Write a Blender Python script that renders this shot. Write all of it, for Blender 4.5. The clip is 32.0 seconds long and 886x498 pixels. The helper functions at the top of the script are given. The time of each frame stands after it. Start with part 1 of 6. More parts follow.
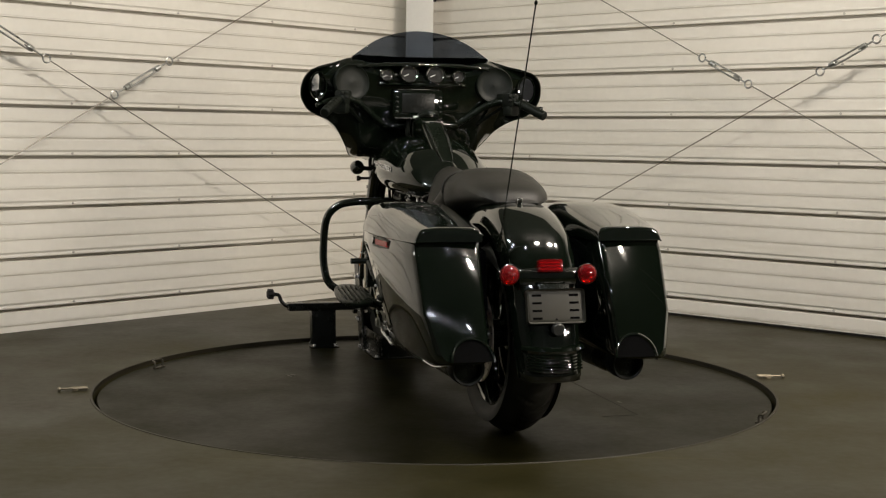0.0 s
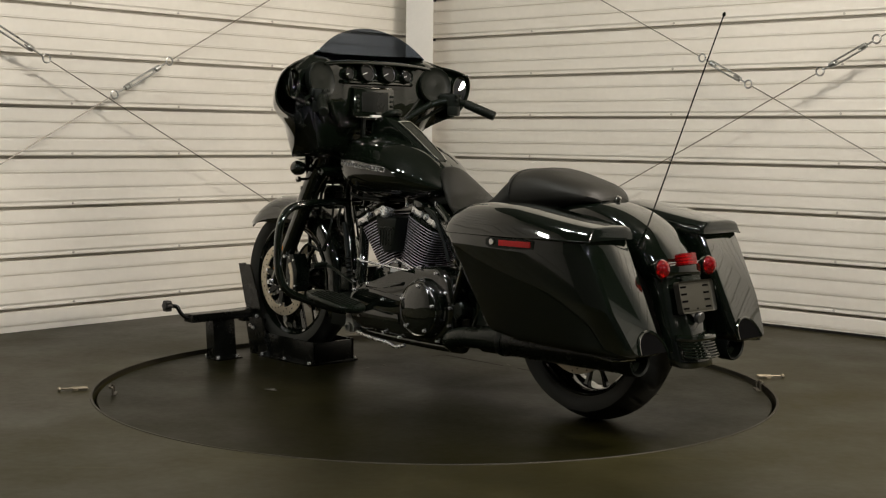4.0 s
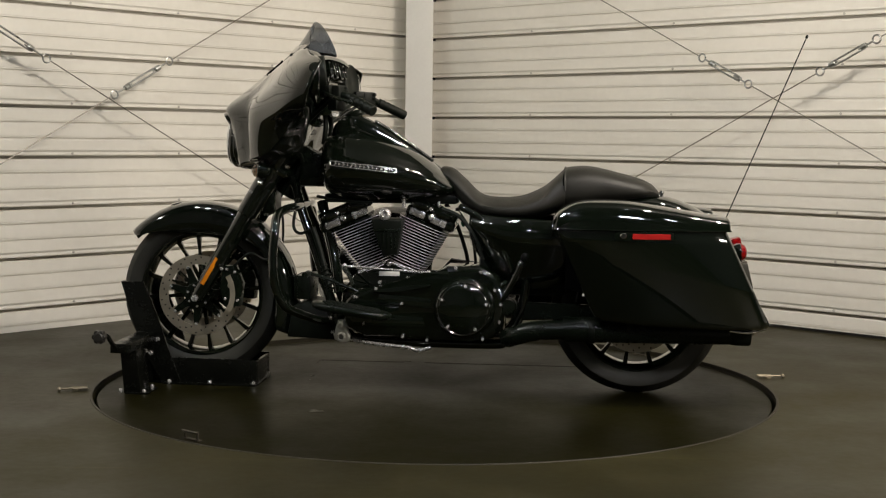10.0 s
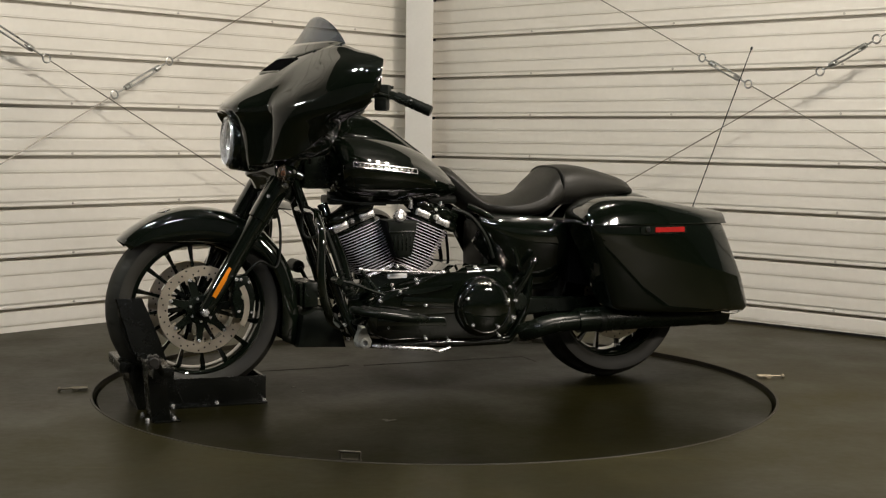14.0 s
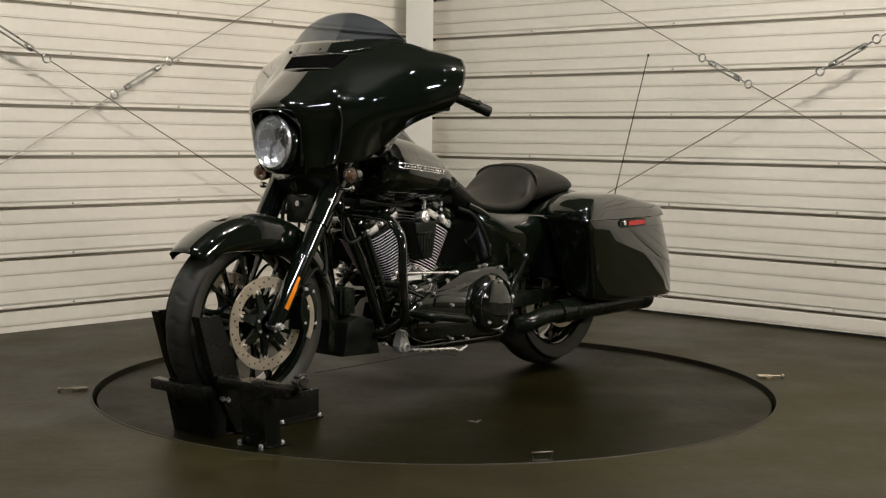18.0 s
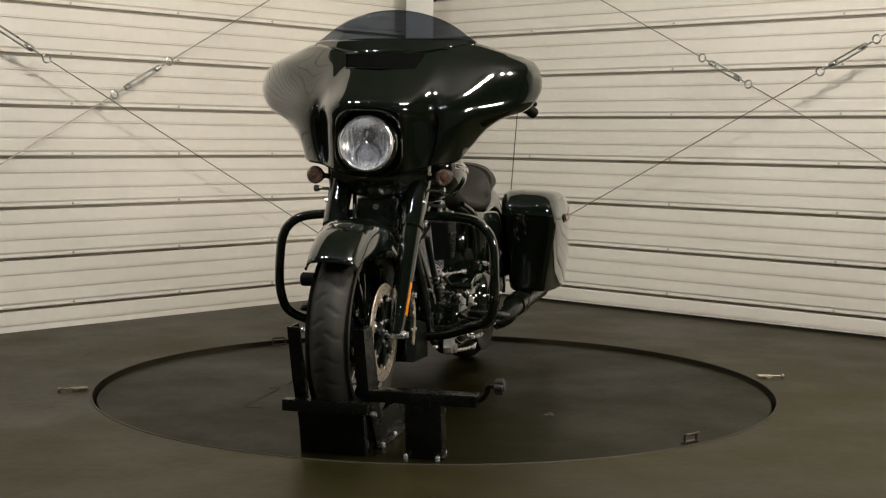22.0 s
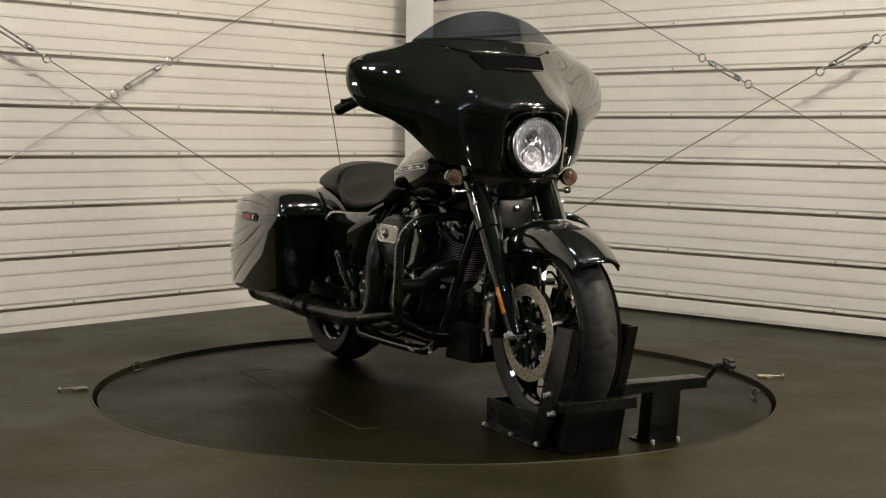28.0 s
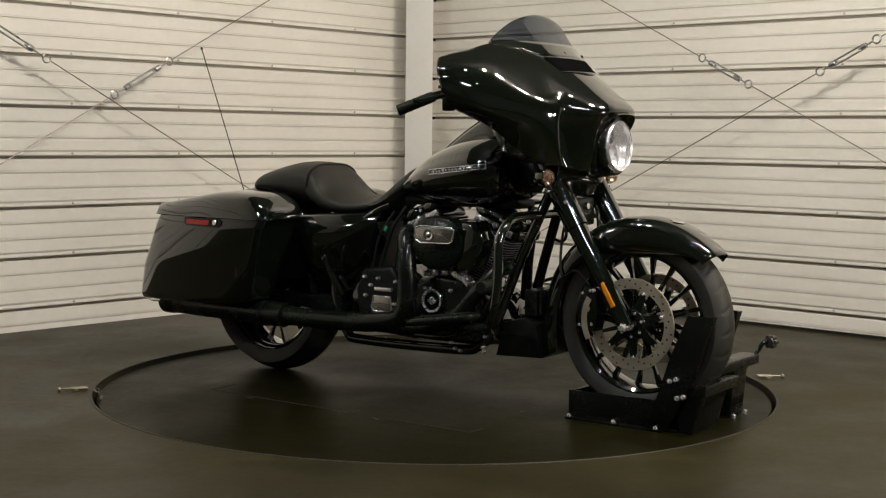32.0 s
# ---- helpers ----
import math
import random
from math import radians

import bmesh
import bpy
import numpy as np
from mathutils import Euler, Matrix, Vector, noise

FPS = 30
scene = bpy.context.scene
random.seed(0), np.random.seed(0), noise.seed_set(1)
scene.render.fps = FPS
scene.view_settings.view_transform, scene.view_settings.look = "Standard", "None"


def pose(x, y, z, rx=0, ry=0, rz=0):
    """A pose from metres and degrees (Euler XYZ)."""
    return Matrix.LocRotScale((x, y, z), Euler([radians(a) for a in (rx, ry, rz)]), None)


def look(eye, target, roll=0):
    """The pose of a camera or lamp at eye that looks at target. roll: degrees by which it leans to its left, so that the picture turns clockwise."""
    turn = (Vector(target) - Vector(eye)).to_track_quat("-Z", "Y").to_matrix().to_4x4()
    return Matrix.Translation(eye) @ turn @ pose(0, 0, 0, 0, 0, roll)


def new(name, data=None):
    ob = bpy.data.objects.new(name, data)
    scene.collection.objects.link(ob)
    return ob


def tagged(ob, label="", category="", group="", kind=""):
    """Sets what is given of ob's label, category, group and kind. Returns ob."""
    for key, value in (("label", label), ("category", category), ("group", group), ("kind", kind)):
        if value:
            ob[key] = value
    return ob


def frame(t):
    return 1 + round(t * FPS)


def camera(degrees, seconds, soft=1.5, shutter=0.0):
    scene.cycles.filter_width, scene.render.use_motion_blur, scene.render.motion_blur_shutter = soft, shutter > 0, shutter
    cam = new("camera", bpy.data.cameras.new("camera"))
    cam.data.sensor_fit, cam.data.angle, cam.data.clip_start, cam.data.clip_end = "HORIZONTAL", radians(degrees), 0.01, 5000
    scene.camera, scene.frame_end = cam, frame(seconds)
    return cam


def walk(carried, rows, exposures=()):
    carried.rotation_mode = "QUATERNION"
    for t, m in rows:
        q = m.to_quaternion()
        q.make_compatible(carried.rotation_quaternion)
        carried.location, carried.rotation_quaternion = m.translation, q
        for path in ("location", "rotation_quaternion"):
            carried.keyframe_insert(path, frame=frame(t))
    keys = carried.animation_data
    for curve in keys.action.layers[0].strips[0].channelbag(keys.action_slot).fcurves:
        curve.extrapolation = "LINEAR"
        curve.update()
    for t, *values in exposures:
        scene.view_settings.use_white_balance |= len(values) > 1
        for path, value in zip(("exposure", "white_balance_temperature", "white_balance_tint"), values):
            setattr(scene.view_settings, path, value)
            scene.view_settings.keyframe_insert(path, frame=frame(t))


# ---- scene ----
# A still camera looks at a turntable in the corner of a metal shed.
# The origin is the turntable's centre on the floor; the camera looks along +y.
cam = camera(36.54, 32.0, soft=1.2)
EYE = pose(0.0255, -5.1936, 0.9618, 90 - 4.755, 0, 0) @ pose(0, 0, 0, 0, 0, 0.66)
walk(cam, [(0.0, EYE), (32.0, EYE)])

# ---- light ----
world = bpy.data.worlds.new("shed_air")
scene.world = world
world.use_nodes = True
world.node_tree.nodes["Background"].inputs[0].default_value = (0.5, 0.55, 0.6, 1)
world.node_tree.nodes["Background"].inputs[1].default_value = 0.006
scene.view_settings.exposure = 0.0


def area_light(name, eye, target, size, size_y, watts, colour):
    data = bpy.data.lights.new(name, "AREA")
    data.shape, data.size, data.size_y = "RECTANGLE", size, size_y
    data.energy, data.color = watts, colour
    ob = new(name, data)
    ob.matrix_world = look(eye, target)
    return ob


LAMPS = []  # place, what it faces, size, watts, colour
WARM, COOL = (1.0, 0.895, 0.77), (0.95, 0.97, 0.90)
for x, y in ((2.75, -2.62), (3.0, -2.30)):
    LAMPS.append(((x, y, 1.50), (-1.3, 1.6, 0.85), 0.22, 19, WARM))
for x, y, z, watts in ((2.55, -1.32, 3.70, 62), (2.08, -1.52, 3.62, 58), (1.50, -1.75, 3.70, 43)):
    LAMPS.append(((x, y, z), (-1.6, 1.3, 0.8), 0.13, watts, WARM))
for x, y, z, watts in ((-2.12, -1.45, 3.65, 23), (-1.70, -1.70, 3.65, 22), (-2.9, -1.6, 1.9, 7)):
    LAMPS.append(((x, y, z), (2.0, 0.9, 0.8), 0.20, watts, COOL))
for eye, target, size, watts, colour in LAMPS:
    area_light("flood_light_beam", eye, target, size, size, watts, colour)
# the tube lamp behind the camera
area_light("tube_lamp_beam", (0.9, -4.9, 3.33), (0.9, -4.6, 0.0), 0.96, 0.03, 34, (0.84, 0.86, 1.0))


# ---- materials ----
def mat(name, base, rough=0.5, metal=0.0, vary=0.12, scale=6.0, fine=90.0, bump=0.0, coat=0.0, rough_vary=0.08, spec=0.5, island=0.0):
    """A surface with mottling at two scales in colour and gloss, and a fine relief."""
    m = bpy.data.materials.new(name)
    m.use_nodes = True
    n, l = m.node_tree.nodes, m.node_tree.links
    b = n["Principled BSDF"]
    b.inputs["Metallic"].default_value = metal
    b.inputs["Specular IOR Level"].default_value = spec
    b.inputs["Coat Weight"].default_value = coat
    b.inputs["Coat Roughness"].default_value = 0.03
    b.inputs["Coat IOR"].default_value = 1.6
    tc = n.new("ShaderNodeTexCoord")
    a, c = n.new("ShaderNodeTexNoise"), n.new("ShaderNodeTexNoise")
    a.inputs["Scale"].default_value, c.inputs["Scale"].default_value = scale, fine
    a.inputs["Detail"].default_value, c.inputs["Detail"].default_value = 4.0, 3.0
    l.new(tc.outputs["Object"], a.inputs["Vector"]), l.new(tc.outputs["Object"], c.inputs["Vector"])
    mix = n.new("ShaderNodeMath")
    mix.operation = "MULTIPLY_ADD"
    l.new(c.outputs["Fac"], mix.inputs[0])
    mix.inputs[1].default_value = 0.4
    l.new(a.outputs["Fac"], mix.inputs[2])
    ramp = n.new("ShaderNodeMapRange")
    ramp.inputs["From Min"].default_value, ramp.inputs["From Max"].default_value = 0.4, 1.0
    ramp.inputs["To Min"].default_value, ramp.inputs["To Max"].default_value = 1 - vary, 1 + vary
    l.new(mix.outputs[0], ramp.inputs["Value"])
    col = n.new("ShaderNodeVectorMath")
    col.operation = "SCALE"
    col.inputs[0].default_value = base
    l.new(ramp.outputs[0], col.inputs["Scale"])
    l.new(col.outputs[0], b.inputs["Base Color"])
    rr = n.new("ShaderNodeMapRange")
    rr.inputs["From Min"].default_value, rr.inputs["From Max"].default_value = 0.4, 1.0
    rr.inputs["To Min"].default_value, rr.inputs["To Max"].default_value = max(0.0, rough - rough_vary), min(1.0, rough + rough_vary)
    l.new(mix.outputs[0], rr.inputs["Value"])
    l.new(rr.outputs[0], b.inputs["Roughness"])
    if bump:
        bp = n.new("ShaderNodeBump")
        bp.inputs["Strength"].default_value, bp.inputs["Distance"].default_value = bump, 0.004
        l.new(c.outputs["Fac"], bp.inputs["Height"])
        l.new(bp.outputs[0], b.inputs["Normal"])
    return m


WALL = mat("painted_sheet_steel", (0.74, 0.71, 0.64), 0.42, 0.0, 0.08, 1.3, 25.0, 0.03)
FLOOR = mat("sealed_concrete", (0.0214, 0.0188, 0.0054), 0.46, 0.0, 0.42, 0.9, 30.0, 0.10, rough_vary=0.10, spec=0.21)
DISC = mat("worn_turntable_plate", (0.0072, 0.0066, 0.0014), 0.40, 0.0, 0.42, 1.6, 40.0, 0.08, rough_vary=0.08, spec=0.06)


def worn(m, way):
    """Adds long scratches and patches of another sheen to a floor."""
    n, l = m.node_tree.nodes, m.node_tree.links
    b = n["Principled BSDF"]
    tc, mp, no = n.new("ShaderNodeTexCoord"), n.new("ShaderNodeMapping"), n.new("ShaderNodeTexNoise")
    mp.inputs["Scale"].default_value = (0.9, 34.0, 1.0)
    mp.inputs["Rotation"].default_value = (0, 0, radians(way))
    no.inputs["Scale"].default_value, no.inputs["Detail"].default_value = 1.0, 2.0
    l.new(tc.outputs["Object"], mp.inputs["Vector"]), l.new(mp.outputs[0], no.inputs["Vector"])
    line = n.new("ShaderNodeMapRange")
    for key, v in (("From Min", 0.66), ("From Max", 0.74), ("To Min", 1.0), ("To Max", 1.7)):
        line.inputs[key].default_value = v
    l.new(no.outputs["Fac"], line.inputs["Value"])
    patch, pr = n.new("ShaderNodeTexNoise"), n.new("ShaderNodeMapRange")
    patch.inputs["Scale"].default_value, patch.inputs["Detail"].default_value = 2.2, 3.0
    l.new(tc.outputs["Object"], patch.inputs["Vector"])
    for key, v in (("From Min", 0.35), ("From Max", 0.68), ("To Min", 0.84), ("To Max", 1.18)):
        pr.inputs[key].default_value = v
    l.new(patch.outputs["Fac"], pr.inputs["Value"])
    both = n.new("ShaderNodeMath")
    both.operation = "MULTIPLY"
    l.new(line.outputs[0], both.inputs[0]), l.new(pr.outputs[0], both.inputs[1])
    for socket in ("Base Color", "Roughness"):
        old = b.inputs[socket].links[0].from_socket
        sc = n.new("ShaderNodeVectorMath" if socket == "Base Color" else "ShaderNodeMath")
        sc.operation = "SCALE" if socket == "Base Color" else "MULTIPLY"
        l.new(old, sc.inputs[0])
        l.new((both if socket == "Base Color" else pr).outputs[0], sc.inputs["Scale" if socket == "Base Color" else 1])
        l.new(sc.outputs[0], b.inputs[socket])


worn(FLOOR, 20)
worn(DISC, -8)
CLIP = mat("dull_clip_steel", (0.10, 0.09, 0.07), 0.5, 0.8, 0.2, 30.0, 200.0)
PIN = mat("tarnished_pin", (0.30, 0.26, 0.19), 0.5, 0.8, 0.2, 40.0, 300.0)
CHIP = mat("scuffed_paint", (0.06, 0.055, 0.045), 0.5, 0.0, 0.3, 60.0, 300.0)
SCREW = mat("painted_screw", (0.42, 0.40, 0.36), 0.45, 0.2, 0.15, 60.0, 300.0)
GAP = mat("gap_dark", (0.02, 0.018, 0.015), 0.8, 0.0, 0.3, 4.0, 60.0)
COLUMN = mat("painted_column", (0.62, 0.61, 0.57), 0.5, 0.0, 0.06, 3.0, 50.0, 0.04)
BACKWALL = mat("dark_shed_cladding", (0.10, 0.098, 0.09), 0.7, 0.0, 0.1, 1.0, 20.0)
CEIL = mat("dark_ceiling_sheet", (0.07, 0.07, 0.07), 0.8, 0.0, 0.1, 1.0, 20.0)
ZINC = mat("galvanised_steel", (0.42, 0.43, 0.42), 0.32, 1.0, 0.15, 30.0, 200.0)
CABLE = mat("steel_cable", (0.27, 0.25, 0.22), 0.45, 1.0, 0.15, 60.0, 400.0)
PAINT = mat("gloss_black_paint", (0.0028, 0.0047, 0.0027), 0.07, 0.0, 0.2, 3.0, 60.0, rough_vary=0.02, spec=0.5, coat=1.0)
SATIN = mat("satin_black", (0.0038, 0.0062, 0.0036), 0.27, 0.0, 0.2, 8.0, 120.0, spec=0.35)
MATTE = mat("matte_black", (0.0038, 0.0056, 0.0034), 0.48, 0.0, 0.2, 10.0, 150.0, 0.05, spec=0.22)
RUBBER = mat("tyre_rubber", (0.020, 0.0195, 0.0145), 0.62, 0.0, 0.25, 14.0, 180.0, 0.06)
VINYL = mat("seat_vinyl", (0.015, 0.0145, 0.0115), 0.48, 0.0, 0.18, 12.0, 320.0, 0.16, spec=0.33)
CHROME = mat("chrome", (0.72, 0.72, 0.72), 0.09, 1.0, 0.05, 20.0, 200.0, rough_vary=0.03)
STEEL = mat("machined_steel", (0.64, 0.57, 0.45), 0.38, 0.85, 0.12, 20.0, 260.0, 0.05)
SILVER = mat("silvered_reflector", (0.93, 0.93, 0.94), 0.18, 0.76, 0.06, 30.0, 200.0)
AIRPLATE = mat("brushed_chrome", (0.48, 0.46, 0.43), 0.22, 0.95, 0.1, 30.0, 200.0)
# fin edges, with the lamp's purple reflection tinted into their colour
FIN = mat("machined_fin_edge", (0.90, 0.82, 0.94), 0.36, 0.3, 0.08, 20.0, 200.0)
BOLT = mat("bright_bolt_head", (0.92, 0.91, 0.90), 0.25, 0.8, 0.08, 30.0, 200.0)
# glossless black that paints the dark inside of slots, recesses and gaps
VOID = mat("recess_dark", (0.004, 0.004, 0.004), 0.95, spec=0.0)


def glassy(name, colour, through_colour, rough=0.05, clear=0.6):
    """Tinted plastic: partly clear, with a gloss."""
    m = bpy.data.materials.new(name)
    m.use_nodes = True
    n, l = m.node_tree.nodes, m.node_tree.links
    b = n["Principled BSDF"]
    b.inputs["Base Color"].default_value = (*colour, 1)
    b.inputs["Roughness"].default_value = rough
    tr, mx, fr = n.new("ShaderNodeBsdfTransparent"), n.new("ShaderNodeMixShader"), n.new("ShaderNodeLayerWeight")
    tr.inputs[0].default_value = (*through_colour, 1)
    gl, top = n.new("ShaderNodeBsdfGlossy"), n.new("ShaderNodeMixShader")
    gl.inputs["Roughness"].default_value = rough
    mx.inputs[0].default_value = 1 - clear
    l.new(tr.outputs[0], mx.inputs[1]), l.new(b.outputs[0], mx.inputs[2])
    pw, ma = n.new("ShaderNodeMath"), n.new("ShaderNodeMath")
    pw.operation, ma.operation = "POWER", "MULTIPLY_ADD"
    pw.inputs[1].default_value, ma.inputs[1].default_value, ma.inputs[2].default_value = 4.0, 0.7, 0.04
    l.new(fr.outputs["Facing"], pw.inputs[0]), l.new(pw.outputs[0], ma.inputs[0])
    l.new(ma.outputs[0], top.inputs[0]), l.new(mx.outputs[0], top.inputs[1]), l.new(gl.outputs[0], top.inputs[2])
    l.new(top.outputs[0], n["Material Output"].inputs[0])
    return m


SCREEN = glassy("smoked_polycarbonate", (0.02, 0.023, 0.03), (0.35, 0.38, 0.43), 0.04, 0.97)
RED = glassy("red_lens", (0.28, 0.007, 0.009), (0.85, 0.05, 0.05), 0.08, 0.62)
SMOKELENS = glassy("smoked_amber_lens", (0.16, 0.12, 0.09), (0.66, 0.56, 0.46), 0.06, 0.72)
BULB = mat("amber_bulb", (0.30, 0.10, 0.03), 0.25, 0.0, 0.08, 60.0, 400.0)
CLEAR = glassy("clear_lens", (0.8, 0.82, 0.85), (0.97, 0.98, 1.0), 0.02, 0.985)
AMBER = mat("amber_reflector", (0.70, 0.22, 0.01), 0.25, 0.0, 0.08, 60.0, 400.0)
REDREF = mat("red_reflector", (0.36, 0.016, 0.014), 0.2, 0.0, 0.08, 60.0, 400.0)
DIALS = mat("dial_face", (0.012, 0.012, 0.011), 0.6, spec=0.15)
WHITEP = mat("white_print", (0.7, 0.7, 0.68), 0.4)


# ---- mesh helpers ----
def part(name, bm, material, parent=None, label="", smooth=38, kind=""):
    """Links a bmesh as one mesh object, under a thing or a part."""
    me = bpy.data.meshes.new(name)
    bmesh.ops.recalc_face_normals(bm, faces=bm.faces[:])
    bm.to_mesh(me)
    bm.free()
    me.materials.append(material)
    if smooth:
        me.shade_smooth()
        me.set_sharp_from_angle(angle=radians(smooth))
    ob = new(name, me)
    if parent:
        ob.parent = parent
    return tagged(ob, label, kind=kind)


def pieces(name, bm, material, parent=None, label="", smooth=38):
    """Links each loose piece of a bmesh as a part of its own."""
    todo = set(bm.verts)
    for v0 in bm.verts[:]:
        if v0 not in todo:
            continue
        todo.discard(v0)
        heap, own = [v0], []
        while heap:
            v = heap.pop()
            own.append(v)
            for e in v.link_edges:
                o = e.other_vert(v)
                if o in todo:
                    todo.discard(o)
                    heap.append(o)
        sub = bmesh.new()
        to = {v: sub.verts.new(v.co) for v in own}
        for f in {f for v in own for f in v.link_faces}:
            sub.faces.new([to[v] for v in f.verts])
        part(name, sub, material, parent, label, smooth)
    bm.free()


def share(name, ob, m, parent):
    """Another piece on the mesh of ob."""
    o = new(name, ob.data)
    o.parent = parent
    o.matrix_basis = m
    return o


def BM():
    return bmesh.new()


def box(bm, c, s, bevel=0.0, m=None, seg=2):
    r = bmesh.ops.create_cube(bm, size=1.0)
    vs = r["verts"]
    bmesh.ops.transform(bm, verts=vs, matrix=(m or Matrix()) @ Matrix.Translation(c) @ Matrix.Diagonal((*s, 1)))
    if bevel:
        es = list({e for v in vs for e in v.link_edges})
        bmesh.ops.bevel(bm, geom=es, offset=bevel, segments=seg, profile=0.6, affect="EDGES")
    return bm


def frame_of(d):
    d = Vector(d).normalized()
    a = Vector((0, 0, 1)) if abs(d.z) < 0.9 else Vector((1, 0, 0))
    u = a.cross(d).normalized()
    return u, d.cross(u)


def rings(bm, rows, closed=True, cap=True, loop=False):
    """Skins rows of points, each row a ring (or an open strip)."""
    vs = [[bm.verts.new(p) for p in row] for row in rows]
    n = len(vs[0])
    k = len(vs)
    for i in range(k if loop else k - 1):
        a, b = vs[i], vs[(i + 1) % k]
        for j in range(n if closed else n - 1):
            bm.faces.new((a[j], a[(j + 1) % n], b[(j + 1) % n], b[j]))
    if cap and closed and not loop:
        bm.faces.new(vs[0])
        bm.faces.new(vs[-1])
    return bm


def cyl(bm, p, q, r, r2=None, seg=16, bevel=0.0):
    p, q = Vector(p), Vector(q)
    r2 = r if r2 is None else r2
    u, v = frame_of(q - p)
    d = (q - p).normalized()
    prof = [(0, r), (1, r2)]
    L = (q - p).length
    if bevel:
        prof = [(0, r - bevel), (bevel / L, r), (1 - bevel / L, r2), (1, r2 - bevel)]
    rows = [[p + (q - p) * t + (u * math.cos(k * math.tau / seg) + v * math.sin(k * math.tau / seg)) * rr for k in range(seg)] for t, rr in prof]
    return rings(bm, rows)


def lathe(bm, prof, o, axis, seg=48, loop=False, cap=False):
    """prof: (radius, distance along the axis)."""
    o, axis = Vector(o), Vector(axis).normalized()
    u, v = frame_of(axis)
    rows = [[o + axis * h + (u * math.cos(k * math.tau / seg) + v * math.sin(k * math.tau / seg)) * max(r, 1e-4) for k in range(seg)] for r, h in prof]
    return rings(bm, rows, cap=cap, loop=loop)


def spline(pts, n=8):
    """A smooth line through the points."""
    P = [Vector(p) for p in pts]
    out = []
    for i in range(len(P) - 1):
        a, b = P[max(i - 1, 0)], P[i]
        c, d = P[i + 1], P[min(i + 2, len(P) - 1)]
        for k in range(n):
            t = k / n
            out.append(0.5 * (2 * b + (c - a) * t + (2 * a - 5 * b + 4 * c - d) * t * t + (3 * b - a - 3 * c + d) * t ** 3))
    return out + [P[-1]]


def tube(bm, pts, r, seg=10, n=6, smooth=True, r_end=None):
    P = spline(pts, n) if smooth else [Vector(p) for p in pts]
    rows = []
    d0 = (P[1] - P[0]).normalized()
    u, _ = frame_of(d0)
    for i, p in enumerate(P):
        d = (P[min(i + 1, len(P) - 1)] - P[max(i - 1, 0)]).normalized()
        u = (u - d * u.dot(d)).normalized()
        v = d.cross(u)
        rr = r if r_end is None else r + (r_end - r) * i / (len(P) - 1)
        rows.append([p + (u * math.cos(k * math.tau / seg) + v * math.sin(k * math.tau / seg)) * rr for k in range(seg)])
    return rings(bm, rows)


def oval(x, yc, zc, hw, hh, n=24, e=2.5, top=1.0, low=1.0):
    """A rounded section across the bike at x: half width hw, half height hh, squareness e."""
    row = []
    for k in range(n):
        a = k * math.tau / n
        ca, sa = math.cos(a), math.sin(a)
        w = hw * (top if sa > 0 else low) if abs(sa) > 0.3 else hw
        row.append(Vector((x, yc + math.copysign(abs(ca) ** (2 / e), ca) * w, zc + math.copysign(abs(sa) ** (2 / e), sa) * hh)))
    return row


def prism(bm, outline, y0, y1, bevel=0.0, seg=2):
    """A plate with an outline in x and z, from y0 to y1."""
    a = [bm.verts.new((x, y0, z)) for x, z in outline]
    b = [bm.verts.new((x, y1, z)) for x, z in outline]
    n = len(a)
    fs = [bm.faces.new(a), bm.faces.new(b)]
    for i in range(n):
        fs.append(bm.faces.new((a[i], a[(i + 1) % n], b[(i + 1) % n], b[i])))
    if bevel:
        es = list({e for f in fs[:2] for e in f.edges})
        bmesh.ops.bevel(bm, geom=es, offset=bevel, segments=seg, profile=0.6, affect="EDGES")
    return bm


def thing(name, label, category, group=""):
    return tagged(new(name), label, category, group)


# ---- the shed ----
CORNER = Vector((-0.079, 3.378, 0))
LEFT_WAY = Vector((-math.cos(radians(47.6)), -math.sin(radians(47.6)), 0))
RIGHT_WAY = Vector((math.cos(radians(42.4)), -math.sin(radians(42.4)), 0))
PITCH, DEEP, HIGH = 0.2459, 9.5, 4.0


def clad_wall(name, way, inward, z_low, z_foot, length):
    """Sheet cladding: at each pitch a deep joint below a sunk screw band, and two fine grooves between."""
    prof = [(0.0, z_foot)]
    k = -1
    while True:
        z0 = z_low + k * PITCH
        if z0 > HIGH:
            break
        for dz, d in ((-0.0180, 0.0), (-0.0165, -0.002), (-0.0160, -0.065), (0.0010, -0.065), (0.0015, -0.0055), (0.0175, -0.0055), (0.0270, 0.0)):
            prof.append((d, z0 + dz))
        for f in (0.351, 0.665):
            zc = z0 + f * PITCH
            for dz, d in ((-0.0034, 0.0), (-0.0030, -0.010), (0.0016, -0.010), (0.0021, -0.0014), (0.0085, -0.0014), (0.0110, 0.0)):
                prof.append((d, zc + dz))
        k += 1
    prof = [(d, z) for d, z in prof if z_foot <= z <= HIGH] + [(0.0, HIGH)]
    bm = BM()
    rows = []
    steps = [0.0, 0.35 * length, 0.7 * length, length]
    for s in steps:
        rows.append([CORNER + way * s + inward * d + Vector((0, 0, z)) for d, z in prof])
    back = [[CORNER + way * s - inward * 0.1 + Vector((0, 0, z)) for z in (HIGH, z_foot)] for s in steps]
    rings(bm, [a + b for a, b in zip(rows, back)])
    ob = part(name, bm, WALL, smooth=0)
    return tagged(ob, "cream painted sheet steel wall with lying ribs", "wall", kind="structure")


